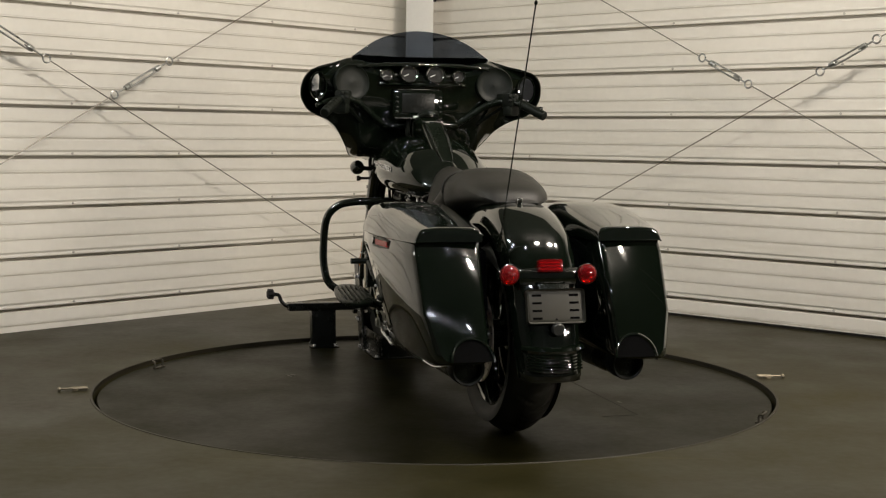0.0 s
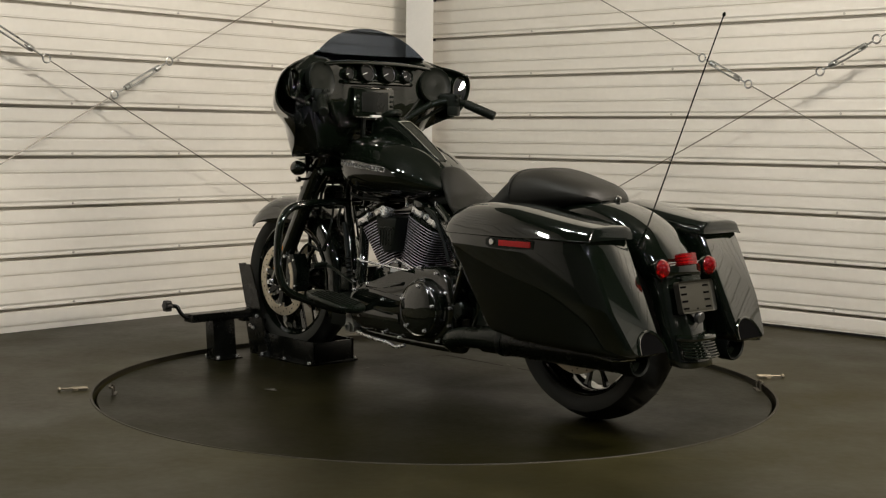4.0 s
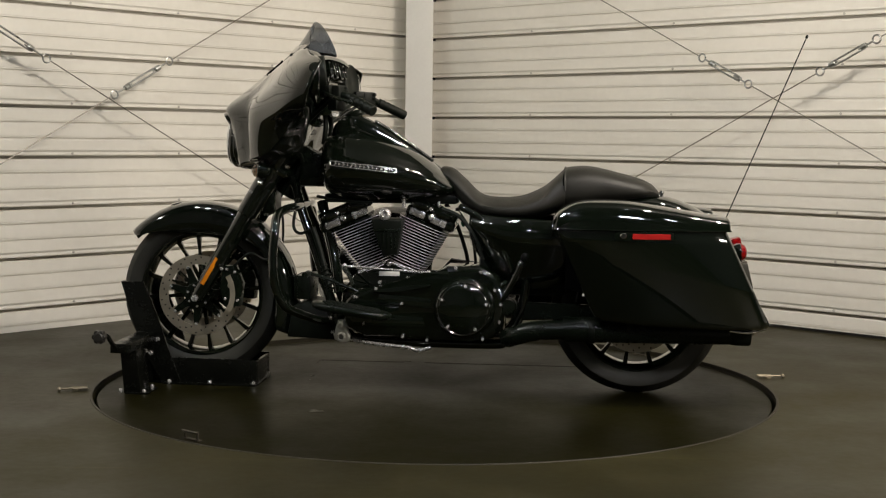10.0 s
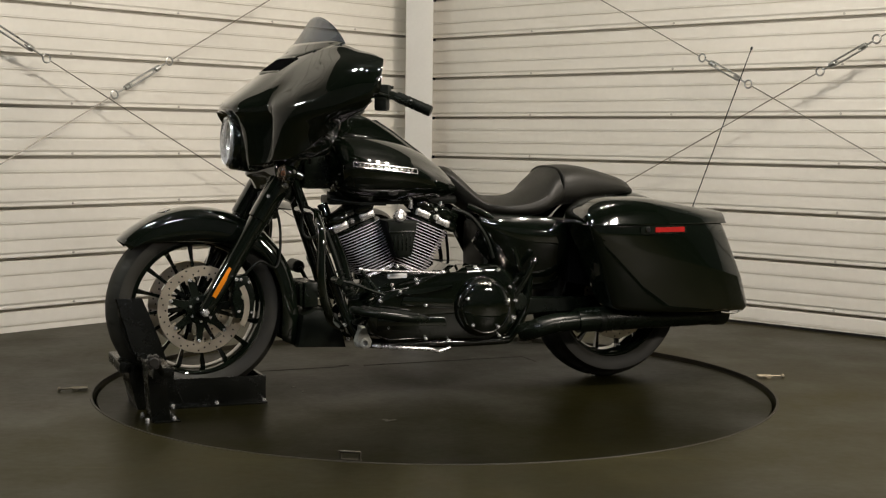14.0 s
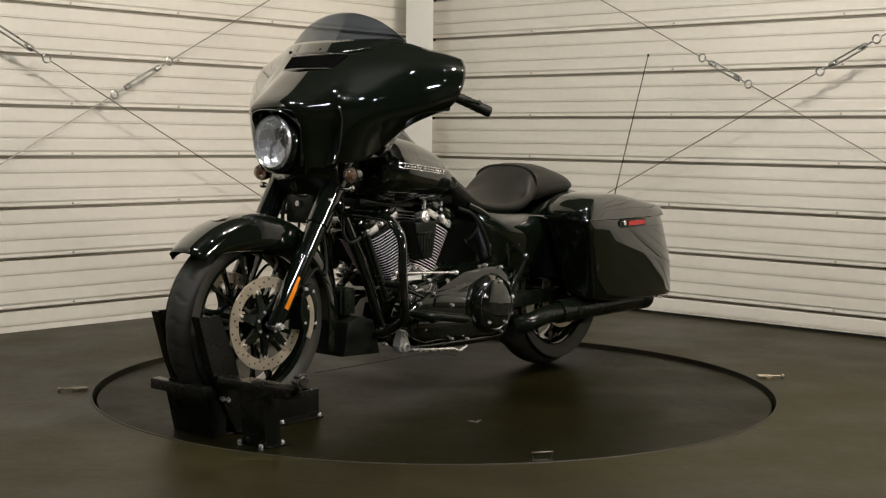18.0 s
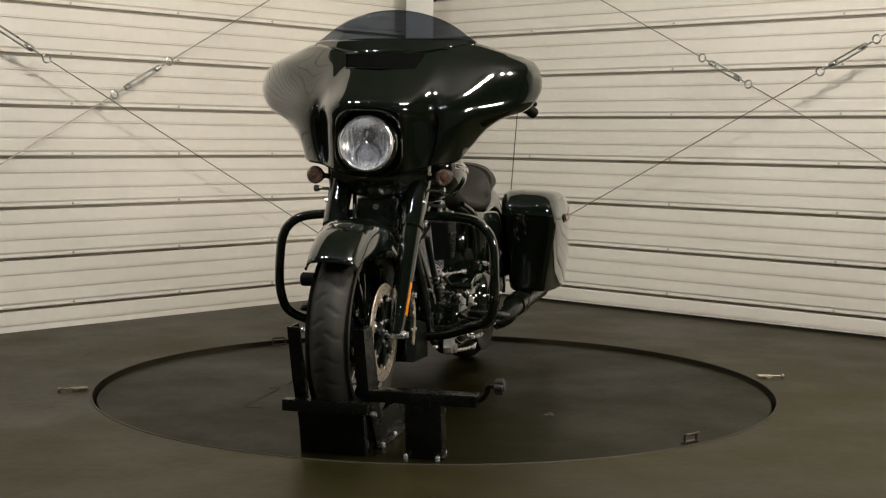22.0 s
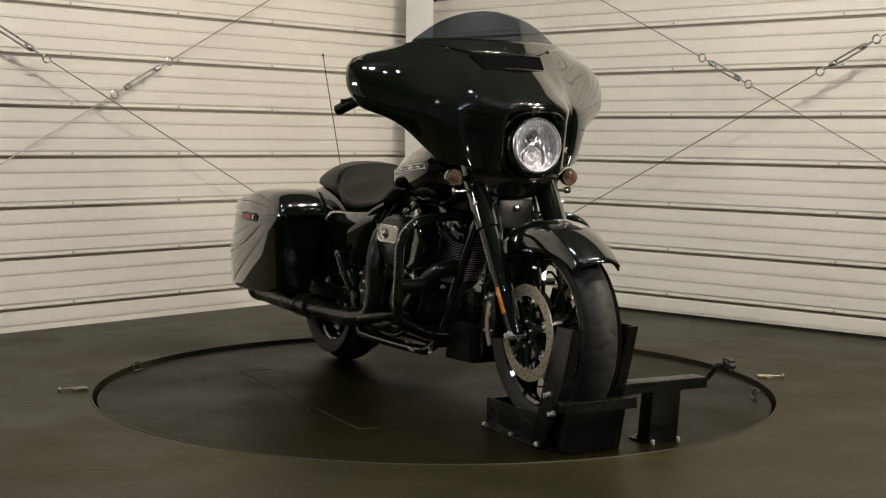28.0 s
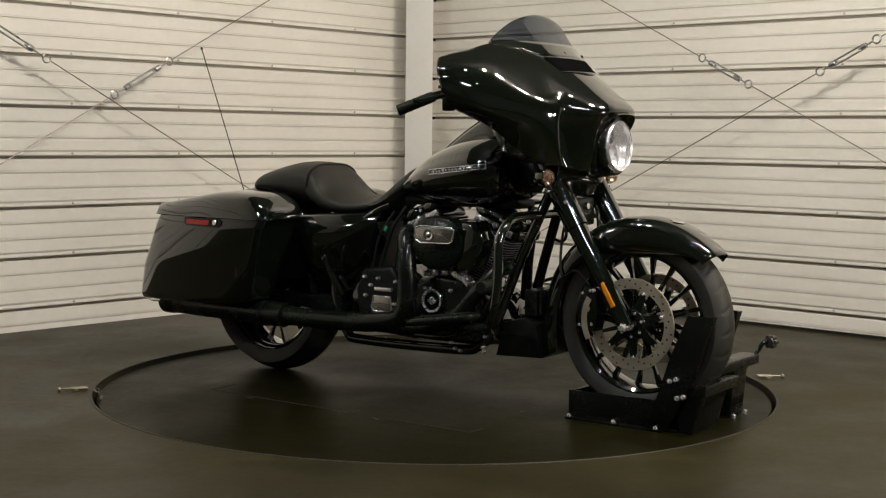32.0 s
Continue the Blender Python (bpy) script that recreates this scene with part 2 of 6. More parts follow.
wall_left = clad_wall("wall_left", LEFT_WAY, RIGHT_WAY, 0.1134, -0.02, DEEP)
wall_right = clad_wall("wall_right", RIGHT_WAY, LEFT_WAY, 0.1077, 0.016, 6.2)
# shade of the gap under the right wall's raised foot, put in as a dark strip
bm = BM()
n = -LEFT_WAY
for s0, s1, h in ((0.2, 2.4, 0.017), (2.4, 4.1, 0.0165), (4.1, 6.2, 0.017)):
    a, b = CORNER + RIGHT_WAY * s0 + n * 0.012, CORNER + RIGHT_WAY * s1 + n * 0.012
    rings(bm, [[p + Vector((0, 0, -0.01)), p + Vector((0, 0, h)), p + n * 0.06 + Vector((0, 0, h)), p + n * 0.06 + Vector((0, 0, -0.01))] for p in (a, b)])
tagged(part("gap_strip", bm, GAP, smooth=0), "dark strip for the shaded gap under the raised foot of the cladding", "trim", kind="structure")
far_a = CORNER + LEFT_WAY * DEEP
far_b = CORNER + RIGHT_WAY * DEEP
far_c = CORNER + (LEFT_WAY + RIGHT_WAY) * DEEP


def plain_wall(name, a, b, label):
    bm = BM()
    d = (b - a).normalized()
    n = Vector((d.y, -d.x, 0)) * 0.1
    rings(bm, [[p, p + Vector((0, 0, HIGH)), p + Vector((0, 0, HIGH)) + n, p + n] for p in (a, b)])
    tagged(part(name, bm, BACKWALL, smooth=0), label, "wall", kind="structure")


plain_wall("wall_right_far", far_b, CORNER + RIGHT_WAY * 6.2, "dark shed wall past the end of the cladding")
plain_wall("wall_back_left", far_a, far_c, "dark grey shed wall behind the turntable bay")
plain_wall("wall_back_right", far_c, far_b, "dark grey shed wall beside the turntable bay")
bm = BM()
rings(bm, [[p + Vector((0, 0, HIGH)), p + Vector((0, 0, HIGH + 0.1))] for p in (CORNER, far_a, far_c, far_b)], closed=False, cap=False, loop=True)
for z in (HIGH, HIGH + 0.1):
    bm.faces.new([bm.verts.new(p + Vector((0, 0, z))) for p in (CORNER, far_a, far_c, far_b)])
tagged(part("ceiling", bm, CEIL, smooth=0), "dark grey sheet ceiling", "ceiling", kind="structure")

# floor with the turntable's round pit
PIT_R, DISC_R, SINK, SEG = 1.303, 1.284, 0.016, 128
bm = BM()
circle = [Vector((PIT_R * math.cos(k * math.tau / SEG), PIT_R * math.sin(k * math.tau / SEG), 0)) for k in range(SEG)]
wide = [Vector((14 * math.cos(k * math.tau / SEG), 14 * math.sin(k * math.tau / SEG), 0)) for k in range(SEG)]
lip = [p * ((PIT_R - 0.003) / PIT_R) + Vector((0, 0, -0.004)) for p in circle]
low = [p + Vector((0, 0, -0.12)) for p in lip]
rings(bm, [wide, circle, lip, low], cap=False)
bm.faces.new([bm.verts.new(p) for p in low])
tagged(part("floor", bm, FLOOR), "dark brown sealed concrete floor with a faint sheen", "floor", kind="structure")

bm = BM()
lathe(bm, [(PIT_R - 0.002, -0.03), (PIT_R - 0.0045, 0.0015), (PIT_R + 0.004, 0.0025), (PIT_R + 0.0055, 0.0)], (0, 0, 0), (0, 0, 1), SEG)
tagged(part("pit_edge", bm, mat("worn_edge_steel", (0.024, 0.020, 0.011), 0.55, 0.2, 0.3, 4.0, 60.0)), "worn steel edging round the turntable pit", "trim", kind="structure")

turntable = thing("turntable", "round dark steel turntable plate sunk level with the floor", "turntable")
bm = BM()
lathe(bm, [(0.001, -SINK - 0.05), (DISC_R - 0.004, -SINK - 0.05), (DISC_R, -SINK - 0.046), (DISC_R, -SINK - 0.003), (DISC_R - 0.003, -SINK), (0.001, -SINK)], (0, 0, 0), (0, 0, 1), SEG)
part("plate", bm, DISC, turntable, smooth=30)

# column in the corner
bm = BM()
box(bm, (0, 0, HIGH / 2), (0.164, 0.164, HIGH), 0.006, Matrix.Translation((-0.133, 3.08, 0)) @ Matrix.Rotation(radians(1), 4, "Z"))
tagged(part("column", bm, COLUMN), "pale grey square steel corner column", "column", kind="structure")


# ---- the motorcycle: x forward, y to its left, z up ----
bike = thing("motorcycle", "gloss black touring motorcycle with batwing fairing and hard saddlebags", "motorcycle")
RX, FX, FZ, RZ = -0.775, 0.930, 0.335, 0.311
V = Vector


def mir(pts, s):
    return [V((p[0], p[1] * s, p[2])) for p in pts]


def surf(bm, P, nu=3, nv=3):
    """A smooth sheet through a net of points."""
    rows = [spline(r, nv) for r in P]
    cols = [spline([r[j] for r in rows], nu) for j in range(len(rows[0]))]
    return rings(bm, [list(c) for c in cols], closed=False, cap=False)


def thick(ob, t, off=-1.0):
    m = ob.modifiers.new("thickness", "SOLIDIFY")
    m.thickness, m.offset = t, off
    return ob


def arch(bm, cx, cz, a0, a1, steps, outer, inner, half, round_e=0.55):
    """A mudguard: a hooped sheet round (cx, cz) with side skirts."""
    rows = []
    for i in range(steps + 1):
        f = i / steps
        a = radians(a0 + (a1 - a0) * f)
        R, r, w = outer(f), inner(f), half(f)
        sec = [(-w, r), (-w, r + (R - 0.05 - r) * 0.6), (-w * 0.985, R - 0.042), (-w * 0.9, R - 0.02), (-w * 0.7, R - 0.008), (-w * 0.35, R - 0.001)]
        sec = sec + [(0, R)] + [(-y, q) for y, q in reversed(sec)]
        rows.append([V((cx + math.cos(a) * q, y, cz + math.sin(a) * q)) for y, q in sec])
    return rings(bm, rows, closed=False, cap=False)


def lerp_table(tab):
    def f(x):
        for (a, p), (b, q) in zip(tab, tab[1:]):
            if x <= b:
                k = (x - a) / (b - a)
                return p + (q - p) * k
        return tab[-1][1]
    return f


# wheels
def tyre_mesh(R, w, r_in, pattern, seg=312):
    """A tyre with slanting tread grooves cut into it."""
    bm = BM()
    prof = []
    side = [(r_in, 0.72), (r_in + 0.012, 0.86), (r_in + (R - r_in) * 0.35, 0.99), (r_in + (R - r_in) * 0.6, 1.0)]
    n = 14
    for r, k in side:
        prof.append((r, -w * k))
    for i in range(n + 1):
        y = -w * 0.93 + 2 * w * 0.93 * i / n
        prof.append((R - 0.062 * (abs(y) / w) ** 2.4, y))
    for r, k in reversed(side):
        prof.append((r, w * k))
    rows = []
    for i in range(seg):
        a = math.tau * i / seg
        row = []
        for r, y in prof:
            q = abs(y) / w
            g = (a * pattern / math.tau + q * 0.55 + (0.5 if y > 0 else 0)) % 1.0
            cut = 0.0055 if (0.10 < q < 0.66 and g < 0.11) else 0.0
            row.append(V((math.cos(a) * (r - cut), y, math.sin(a) * (r - cut))))
        rows.append(row)
    return rings(bm, rows, closed=True, cap=False, loop=True)


def wheel(name, c, R, w, r_in, spokes, disc_y, lead):
    bm = BM()
    b = r_in + 0.004
    prof = [(b + 0.004, -w * 0.78), (b - 0.004, -w * 0.80), (b - 0.014, -w * 0.70), (b - 0.022, -w * 0.3), (b - 0.022, w * 0.3), (b - 0.014, w * 0.70), (b - 0.004, w * 0.80), (b + 0.004, w * 0.78), (b, w * 0.5), (b - 0.010, 0), (b, -w * 0.5)]
    lathe(bm, prof, (0, 0, 0), (0, 1, 0), 96, loop=True)
    rim = part(name, bm, PAINT, bike, "gloss black cast wheel")
    rim.location = c
    part("tyre", tyre_mesh(R, w, r_in, 26), RUBBER, rim, "black rubber tyre with slanting tread grooves")
    bm = BM()
    lathe(bm, [(0.012, -0.085), (0.042, -0.08), (0.05, -0.06), (0.046, -0.03), (0.055, 0), (0.046, 0.03), (0.05, 0.06), (0.042, 0.08), (0.012, 0.085)], (0, 0, 0), (0, 1, 0), 32)
    part("hub", bm, SATIN, rim)
    first = None
    for k in range(spokes):
        if not first:
            bm = BM()
            rows = []
            for x, y, wy, wz in ((0.04, 0.03, 0.010, 0.010), (0.10, 0.026, 0.009, 0.0075), (0.17, 0.012, 0.008, 0.0055), (b - 0.020, 0.004, 0.012, 0.009)):
                rows.append([V((x, y - wy, -wz)), V((x, y + wy, -wz)), V((x, y + wy, wz)), V((x, y - wy, wz))])
            rings(bm, rows)
            bmesh.ops.bevel(bm, geom=bm.edges[:], offset=0.002, segments=1, affect="EDGES")
            first = part("spoke", bm, PAINT, rim)
            first.matrix_basis = pose(0, 0, 0, 0, lead, 0)
        else:
            share("spoke", first, Matrix.Rotation(radians(lead) + math.tau * k / spokes, 4, "Y") @ Matrix.Diagonal((1, -1 if k % 2 else 1, 1, 1)), rim)
    return rim


front_wheel = wheel("front_wheel", (FX, 0, FZ), 0.325, 0.068, 0.240, 16, 0.1, 6)
rear_wheel = wheel("rear_wheel", (RX, 0, RZ), 0.327, 0.092, 0.232, 14, 0.1, 3)


def brake_disc(y, s, parent):
    bm = BM()
    lathe(bm, [(0.157, -0.0025), (0.158, 0), (0.157, 0.0025), (0.121, 0.0025), (0.121, -0.0025)], (0, y, 0), (0, 1, 0), 72, loop=True)
    for k in range(7):
        a = math.tau * k / 7 + 0.3
        m = Matrix.Translation((math.cos(a) * 0.114, y, math.sin(a) * 0.114)) @ Matrix.Rotation(-a, 4, "Y")
        box(bm, (0, 0, 0), (0.024, 0.0052, 0.034), 0.0, m)
    disc = part("brake_disc", bm, STEEL, parent, "drilled steel brake disc")
    bm = BM()
    for k in range(7):
        a = math.tau * k / 7 + 0.3
        m = Matrix.Translation((0, y, 0)) @ Matrix.Rotation(-a, 4, "Y")
        rows = [[V((x, -0.006, -h)), V((x, 0.006, -h)), V((x, 0.006, h)), V((x, -0.006, h))] for x, h in ((0.03, 0.024), (0.07, 0.013), (0.112, 0.010))]
        rings(bm, [[m @ p for p in r] for r in rows])
    lathe(bm, [(0.03, -0.011), (0.05, -0.009), (0.055, 0), (0.05, 0.009), (0.03, 0.011)], (0, y, 0), (0, 1, 0), 28)
    pieces("carrier_arm", bm, SATIN, disc)
    # drilled holes, their dark insides painted as black plugs through the ring
    bm = BM()
    for k in range(42):
        a = math.tau * k / 42
        r = (0.129, 0.139, 0.149)[k % 3]
        c = V((math.cos(a) * r, y, math.sin(a) * r))
        cyl(bm, c - V((0, 0.003, 0)), c + V((0, 0.003, 0)), 0.0033, seg=8)
    part("drill_holes", bm, MATTE, disc, kind="stuff")
    bm = BM()
    for k in range(7):
        a = math.tau * k / 7 + 0.3
        c = V((math.cos(a) * 0.114, y, math.sin(a) * 0.114))
        cyl(bm, c - V((0, 0.008, 0)), c + V((0, 0.008, 0)), 0.0065, seg=10, bevel=0.001)
        c = V((math.cos(a) * 0.042, y, math.sin(a) * 0.042))
        cyl(bm, c, c + V((0, 0.014 * s, 0)), 0.005, seg=8)
    pieces("disc_bolt", bm, BOLT, disc)
    return disc


for s in (1, -1):
    brake_disc(0.098 * s, s, front_wheel)
brake_disc(0.105, 1, rear_wheel)

# mudguards
bm = BM()
arch(bm, FX, FZ, 41.5, 203, 48, lerp_table([(0, 0.377), (0.1, 0.372), (0.33, 0.366), (0.65, 0.370), (0.86, 0.376), (1, 0.400)]),
     lerp_table([(0, 0.336), (0.04, 0.318), (0.08, 0.298), (0.139, 0.270), (0.199, 0.251), (0.277, 0.239), (0.38, 0.240), (0.48, 0.262), (0.62, 0.296), (0.75, 0.300), (0.85, 0.302), (0.96, 0.312), (1, 0.330)]),
     lerp_table([(0, 0.080), (0.05, 0.084), (0.12, 0.087), (0.3, 0.090), (1, 0.092)]))
front_fender = thick(part("front_fender", bm, PAINT, bike, "gloss black front mudguard", smooth=50), 0.004)
bm = BM()
lathe(bm, [(0.001, 0.006), (0.016, 0.005), (0.026, 0.0), (0.026, -0.004)], (0, 0, 0), (0.35, 0, 0.94), 28)
emblem = part("fender_emblem", bm, CHROME, front_fender)
emblem.location, emblem.scale = (FX + 0.115, 0, FZ + 0.353), (1.0, 1.3, 0.8)
bm = BM()
arch(bm, RX, 0.312, 50, 191, 44, lerp_table([(0, 0.42), (0.3, 0.445), (0.55, 0.450), (0.70, 0.425), (0.84, 0.410), (0.94, 0.428), (1, 0.462)]), lerp_table([(0, 0.34), (0.5, 0.345), (0.85, 0.352), (1, 0.41)]),
     lerp_table([(0, 0.115), (0.6, 0.118), (0.85, 0.108), (1, 0.098)]))
rear_fender = thick(part("rear_fender", bm, PAINT, bike, "gloss black rear mudguard", smooth=50), 0.005)

# fork
RAKE = V((-0.512, 0, 0.859))
for s in (1, -1):
    a = V((FX - 0.002, 0.135 * s, FZ - 0.01))
    bm = BM()
    cyl(bm, a + RAKE * 0.00, a + RAKE * 0.10, 0.026, 0.031, 20, 0.004)
    cyl(bm, a + RAKE * 0.09, a + RAKE * 0.40, 0.031, 0.034, 20, 0.003)
    leg = part("fork_leg", bm, PAINT, bike, "gloss black lower fork leg")
    bm = BM()
    cyl(bm, a + RAKE * 0.385, a + RAKE * 0.60, 0.040, 0.042, 22, 0.004)
    cyl(bm, a + RAKE * 0.60, a + RAKE * 0.86, 0.036, 0.036, 20, 0.002)
    part("fork_cover", bm, PAINT, bike)
    bm = BM()
    cyl(bm, a + V((0, -0.03 * s, 0.005)), a + V((0, 0.033 * s, 0.005)), 0.0145, seg=6, bevel=0.002)
    cyl(bm, a + V((0, 0.02 * s, 0.005)), a + V((0, 0.044 * s, 0.005)), 0.0095, seg=10)
    part("axle_nut", bm, BOLT, leg)
    bm = BM()
    m = Matrix.Translation(a + RAKE * 0.125 + V((0.004, 0.0285 * s, 0.004))) @ Matrix.Rotation(radians(-31), 4, "Y")
    box(bm, (0, 0, 0.0), (0.017, 0.006, 0.120 if s > 0 else 0.092), 0.002, m)
    part("side_reflector", bm, AMBER, leg, "orange side reflector")
    bm = BM()
    c = V((FX - 0.140, 0.125 * s, FZ + 0.035))
    prism(bm, [(-0.035, -0.07), (0.025, -0.065), (0.04, 0.0), (0.03, 0.085), (-0.015, 0.09), (-0.045, 0.02)], -0.035, 0.035, 0.008)
    bmesh.ops.translate(bm, verts=bm.verts[:], vec=c)
    caliper = part("brake_caliper", bm, SATIN, leg, "black four-piston brake caliper")
    bm = BM()
    for dx, dz in ((-0.02, 0.065), (0.01, 0.075), (-0.03, -0.045), (0.018, -0.04)):
        cyl(bm, c + V((dx, 0.03 * s, dz)), c + V((dx, 0.039 * s, dz)), 0.0058, seg=8, bevel=0.001)
    pieces("caliper_bolt", bm, BOLT, caliper)
    bm = BM()
    cyl(bm, c + V((-0.002, 0.03 * s, 0.012)), c + V((-0.002, 0.038 * s, 0.012)), 0.011, seg=20, bevel=0.002)
    part("caliper_badge", bm, STEEL, caliper)
    bm = BM()
    arc = [(math.cos(radians(q)) * r, math.sin(radians(q)) * r) for r, turn in ((0.150, 1), (0.130, -1)) for q in range(150, 211, 10)[::turn]]
    prism(bm, [(0.140 + x - 0.012, z - 0.02) for x, z in arc], 0.0, 0.004 * s, 0.0)
    bmesh.ops.translate(bm, verts=bm.verts[:], vec=c + V((0, 0.0345 * s, 0)))
    part("pad_plate", bm, STEEL, caliper)
    bm = BM()
    tube(bm, [c + V((-0.01, 0.0, 0.085)), (FX - 0.21, 0.12 * s, FZ + 0.17), (FX - 0.28, 0.10 * s, FZ + 0.15), (FX - 0.30, 0.06 * s, FZ + 0.30), (FX - 0.26, 0.03 * s, FZ + 0.45)], 0.005, 8)
    part("brake_hose", bm, MATTE, bike)
    bm = BM()
    for q in (0.155, 0.50):
        c2 = a + RAKE * q + V((-0.03 if q < 0.3 else 0.03, 0.03 * s, -0.01))
        cyl(bm, c2, c2 + V((0, 0.011 * s, 0)), 0.007, seg=6, bevel=0.001)
    pieces("fork_bolt", bm, BOLT, leg)
bm = BM()
for q, h in ((0.60, 0.03), (0.83, 0.03)):
    m = Matrix.Translation(V((FX, 0, FZ - 0.01)) + RAKE * q) @ Matrix.Rotation(radians(-30.8), 4, "Y")
    box(bm, (-0.02, 0, 0), (0.09, 0.33, h), 0.012, m)
part("fork_yoke", bm, PAINT, bike)
# fork shroud below the fairing, with its scalloped lower edge
bm = BM()
P = []
for y in (-0.175, -0.12, -0.06, 0, 0.06, 0.12, 0.175):
    dip = 0.022 * math.cos(y / 0.175 * math.pi)
    P.append([V((0.705 - abs(y) * 0.35, y, 0.765 - dip * 0.4)), V((0.725 - abs(y) * 0.35, y, 0.80)), V((0.745 - abs(y) * 0.4, y, 0.84 - dip)), V((0.73 - abs(y) * 0.4, y, 0.875))])
surf(bm, P)
thick(part("fork_shroud", bm, PAINT, bike), 0.006)
bm = BM()
box(bm, (0.66, 0, 0.705), (0.05, 0.14, 0.10), 0.012)
tube(bm, [(0.64, 0.09, 0.77), (0.69, 0.075, 0.71), (0.70, 0.07, 0.64)], 0.007, 8)
tube(bm, [(0.64, -0.09, 0.77), (0.69, -0.075, 0.71), (0.70, -0.07, 0.64)], 0.007, 8)
part("horn_bracket", bm, SATIN, bike)
bm = BM()
lathe(bm, [(0.001, 0.01), (0.010, 0.009), (0.013, 0.004), (0.013, 0)], (0.687, 0, 0.725), (1, 0, 0.1), 16)
part("bracket_bolt", bm, CHROME, bike)

# front indicators
for s in (1, -1):
    c = V((0.655, 0.227 * s, 0.829))
    bm = BM()
    lathe(bm, [(0.001, -0.045), (0.016, -0.038), (0.026, -0.026), (0.030, -0.008), (0.031, 0.002), (0.028, 0.006)], c, (1, 0, 0), 28)
    tube(bm, [c + V((-0.02, 0, 0)), c + V((-0.02, -0.04 * s, -0.004)), c + V((-0.02, -0.10 * s, -0.01))], 0.010, 10)
    ind = part("front_indicator", bm, PAINT, bike)
    bm = BM()
    lathe(bm, [(0.029, 0.0), (0.0285, 0.009), (0.023, 0.021), (0.012, 0.028), (0.001, 0.030)], c, (1, 0, 0), 28)
    part("lens", bm, SMOKELENS, ind, "smoked amber lens")
    bm = BM()
    lathe(bm, [(0.001, 0.016), (0.008, 0.014), (0.010, 0.004)], c, (1, 0, 0), 14)
    part("bulb", bm, BULB, ind)
    bm = BM()
    lathe(bm, [(0.028, 0.004), (0.021, -0.005), (0.009, -0.010), (0.001, -0.010)], c, (1, 0, 0), 20)
    part("reflector", bm, SILVER, ind, smooth=0)
    bm = BM()
    d = c + V((0.0, -0.005 * s, -0.046))
    cyl(bm, d, d + V((0, -0.05 * s, 0)), 0.006, seg=10)
    lathe(bm, [(0.001, -0.012), (0.011, -0.008), (0.012, 0), (0.011, 0.008), (0.001, 0.012)], d, (0, 1, 0), 16)
    part("mount_bolt", bm, CHROME, ind)

# ---- fairing ----
HALF = [
    [(0.735, 0.000, 0.826), (0.735, 0.000, 0.880), (0.735, 0.000, 0.990), (0.800, 0.000, 1.038), (0.828, 0.000, 1.068), (0.752, 0.000, 1.130), (0.660, 0.000, 1.205), (0.602, 0.000, 1.245)],
    [(0.735, 0.080, 0.832), (0.735, 0.080, 0.890), (0.735, 0.080, 0.980), (0.790, 0.080, 1.030), (0.820, 0.080, 1.065), (0.745, 0.080, 1.128), (0.652, 0.075, 1.203), (0.595, 0.075, 1.246)],
    [(0.758, 0.118, 0.846), (0.772, 0.119, 0.900), (0.782, 0.120, 0.965), (0.792, 0.122, 1.020), (0.792, 0.128, 1.060), (0.715, 0.145, 1.120), (0.632, 0.140, 1.198), (0.572, 0.140, 1.250)],
    [(0.706, 0.172, 0.860), (0.692, 0.184, 0.905), (0.687, 0.192, 0.965), (0.690, 0.196, 1.015), (0.710, 0.190, 1.062), (0.688, 0.176, 1.125), (0.615, 0.175, 1.202), (0.550, 0.175, 1.260)],
    [(0.698, 0.198, 0.868), (0.698, 0.212, 0.910), (0.699, 0.220, 0.970), (0.699, 0.225, 1.020), (0.694, 0.226, 1.065), (0.654, 0.218, 1.130), (0.592, 0.215, 1.207), (0.524, 0.215, 1.271)],
    [(0.640, 0.262, 0.880), (0.656, 0.268, 0.930), (0.664, 0.276, 0.985), (0.660, 0.288, 1.035), (0.640, 0.302, 1.085), (0.600, 0.302, 1.145), (0.545, 0.297, 1.218), (0.470, 0.290, 1.284)],
    [(0.580, 0.294, 0.925), (0.592, 0.310, 0.965), (0.594, 0.334, 1.005), (0.588, 0.364, 1.038), (0.574, 0.382, 1.085), (0.543, 0.390, 1.155), (0.500, 0.386, 1.218), (0.432, 0.372, 1.260)],
    [(0.505, 0.345, 0.998), (0.513, 0.378, 1.022), (0.513, 0.415, 1.043), (0.505, 0.452, 1.070), (0.489, 0.466, 1.115), (0.467, 0.469, 1.165), (0.436, 0.460, 1.213), (0.398, 0.428, 1.245)],
    [(0.445, 0.404, 1.040), (0.440, 0.446, 1.052), (0.432, 0.478, 1.070), (0.424, 0.500, 1.100), (0.413, 0.511, 1.130), (0.399, 0.510, 1.166), (0.386, 0.499, 1.199), (0.376, 0.476, 1.226)],
]
full = [mir(r, -1) for r in reversed(HALF[1:])] + [[V(p) for p in r] for r in HALF]
bm = BM()
surf(bm, full, 4, 4)
fairing = thick(part("fairing", bm, PAINT, bike, "gloss black batwing fairing", smooth=60), 0.006, 0.0)

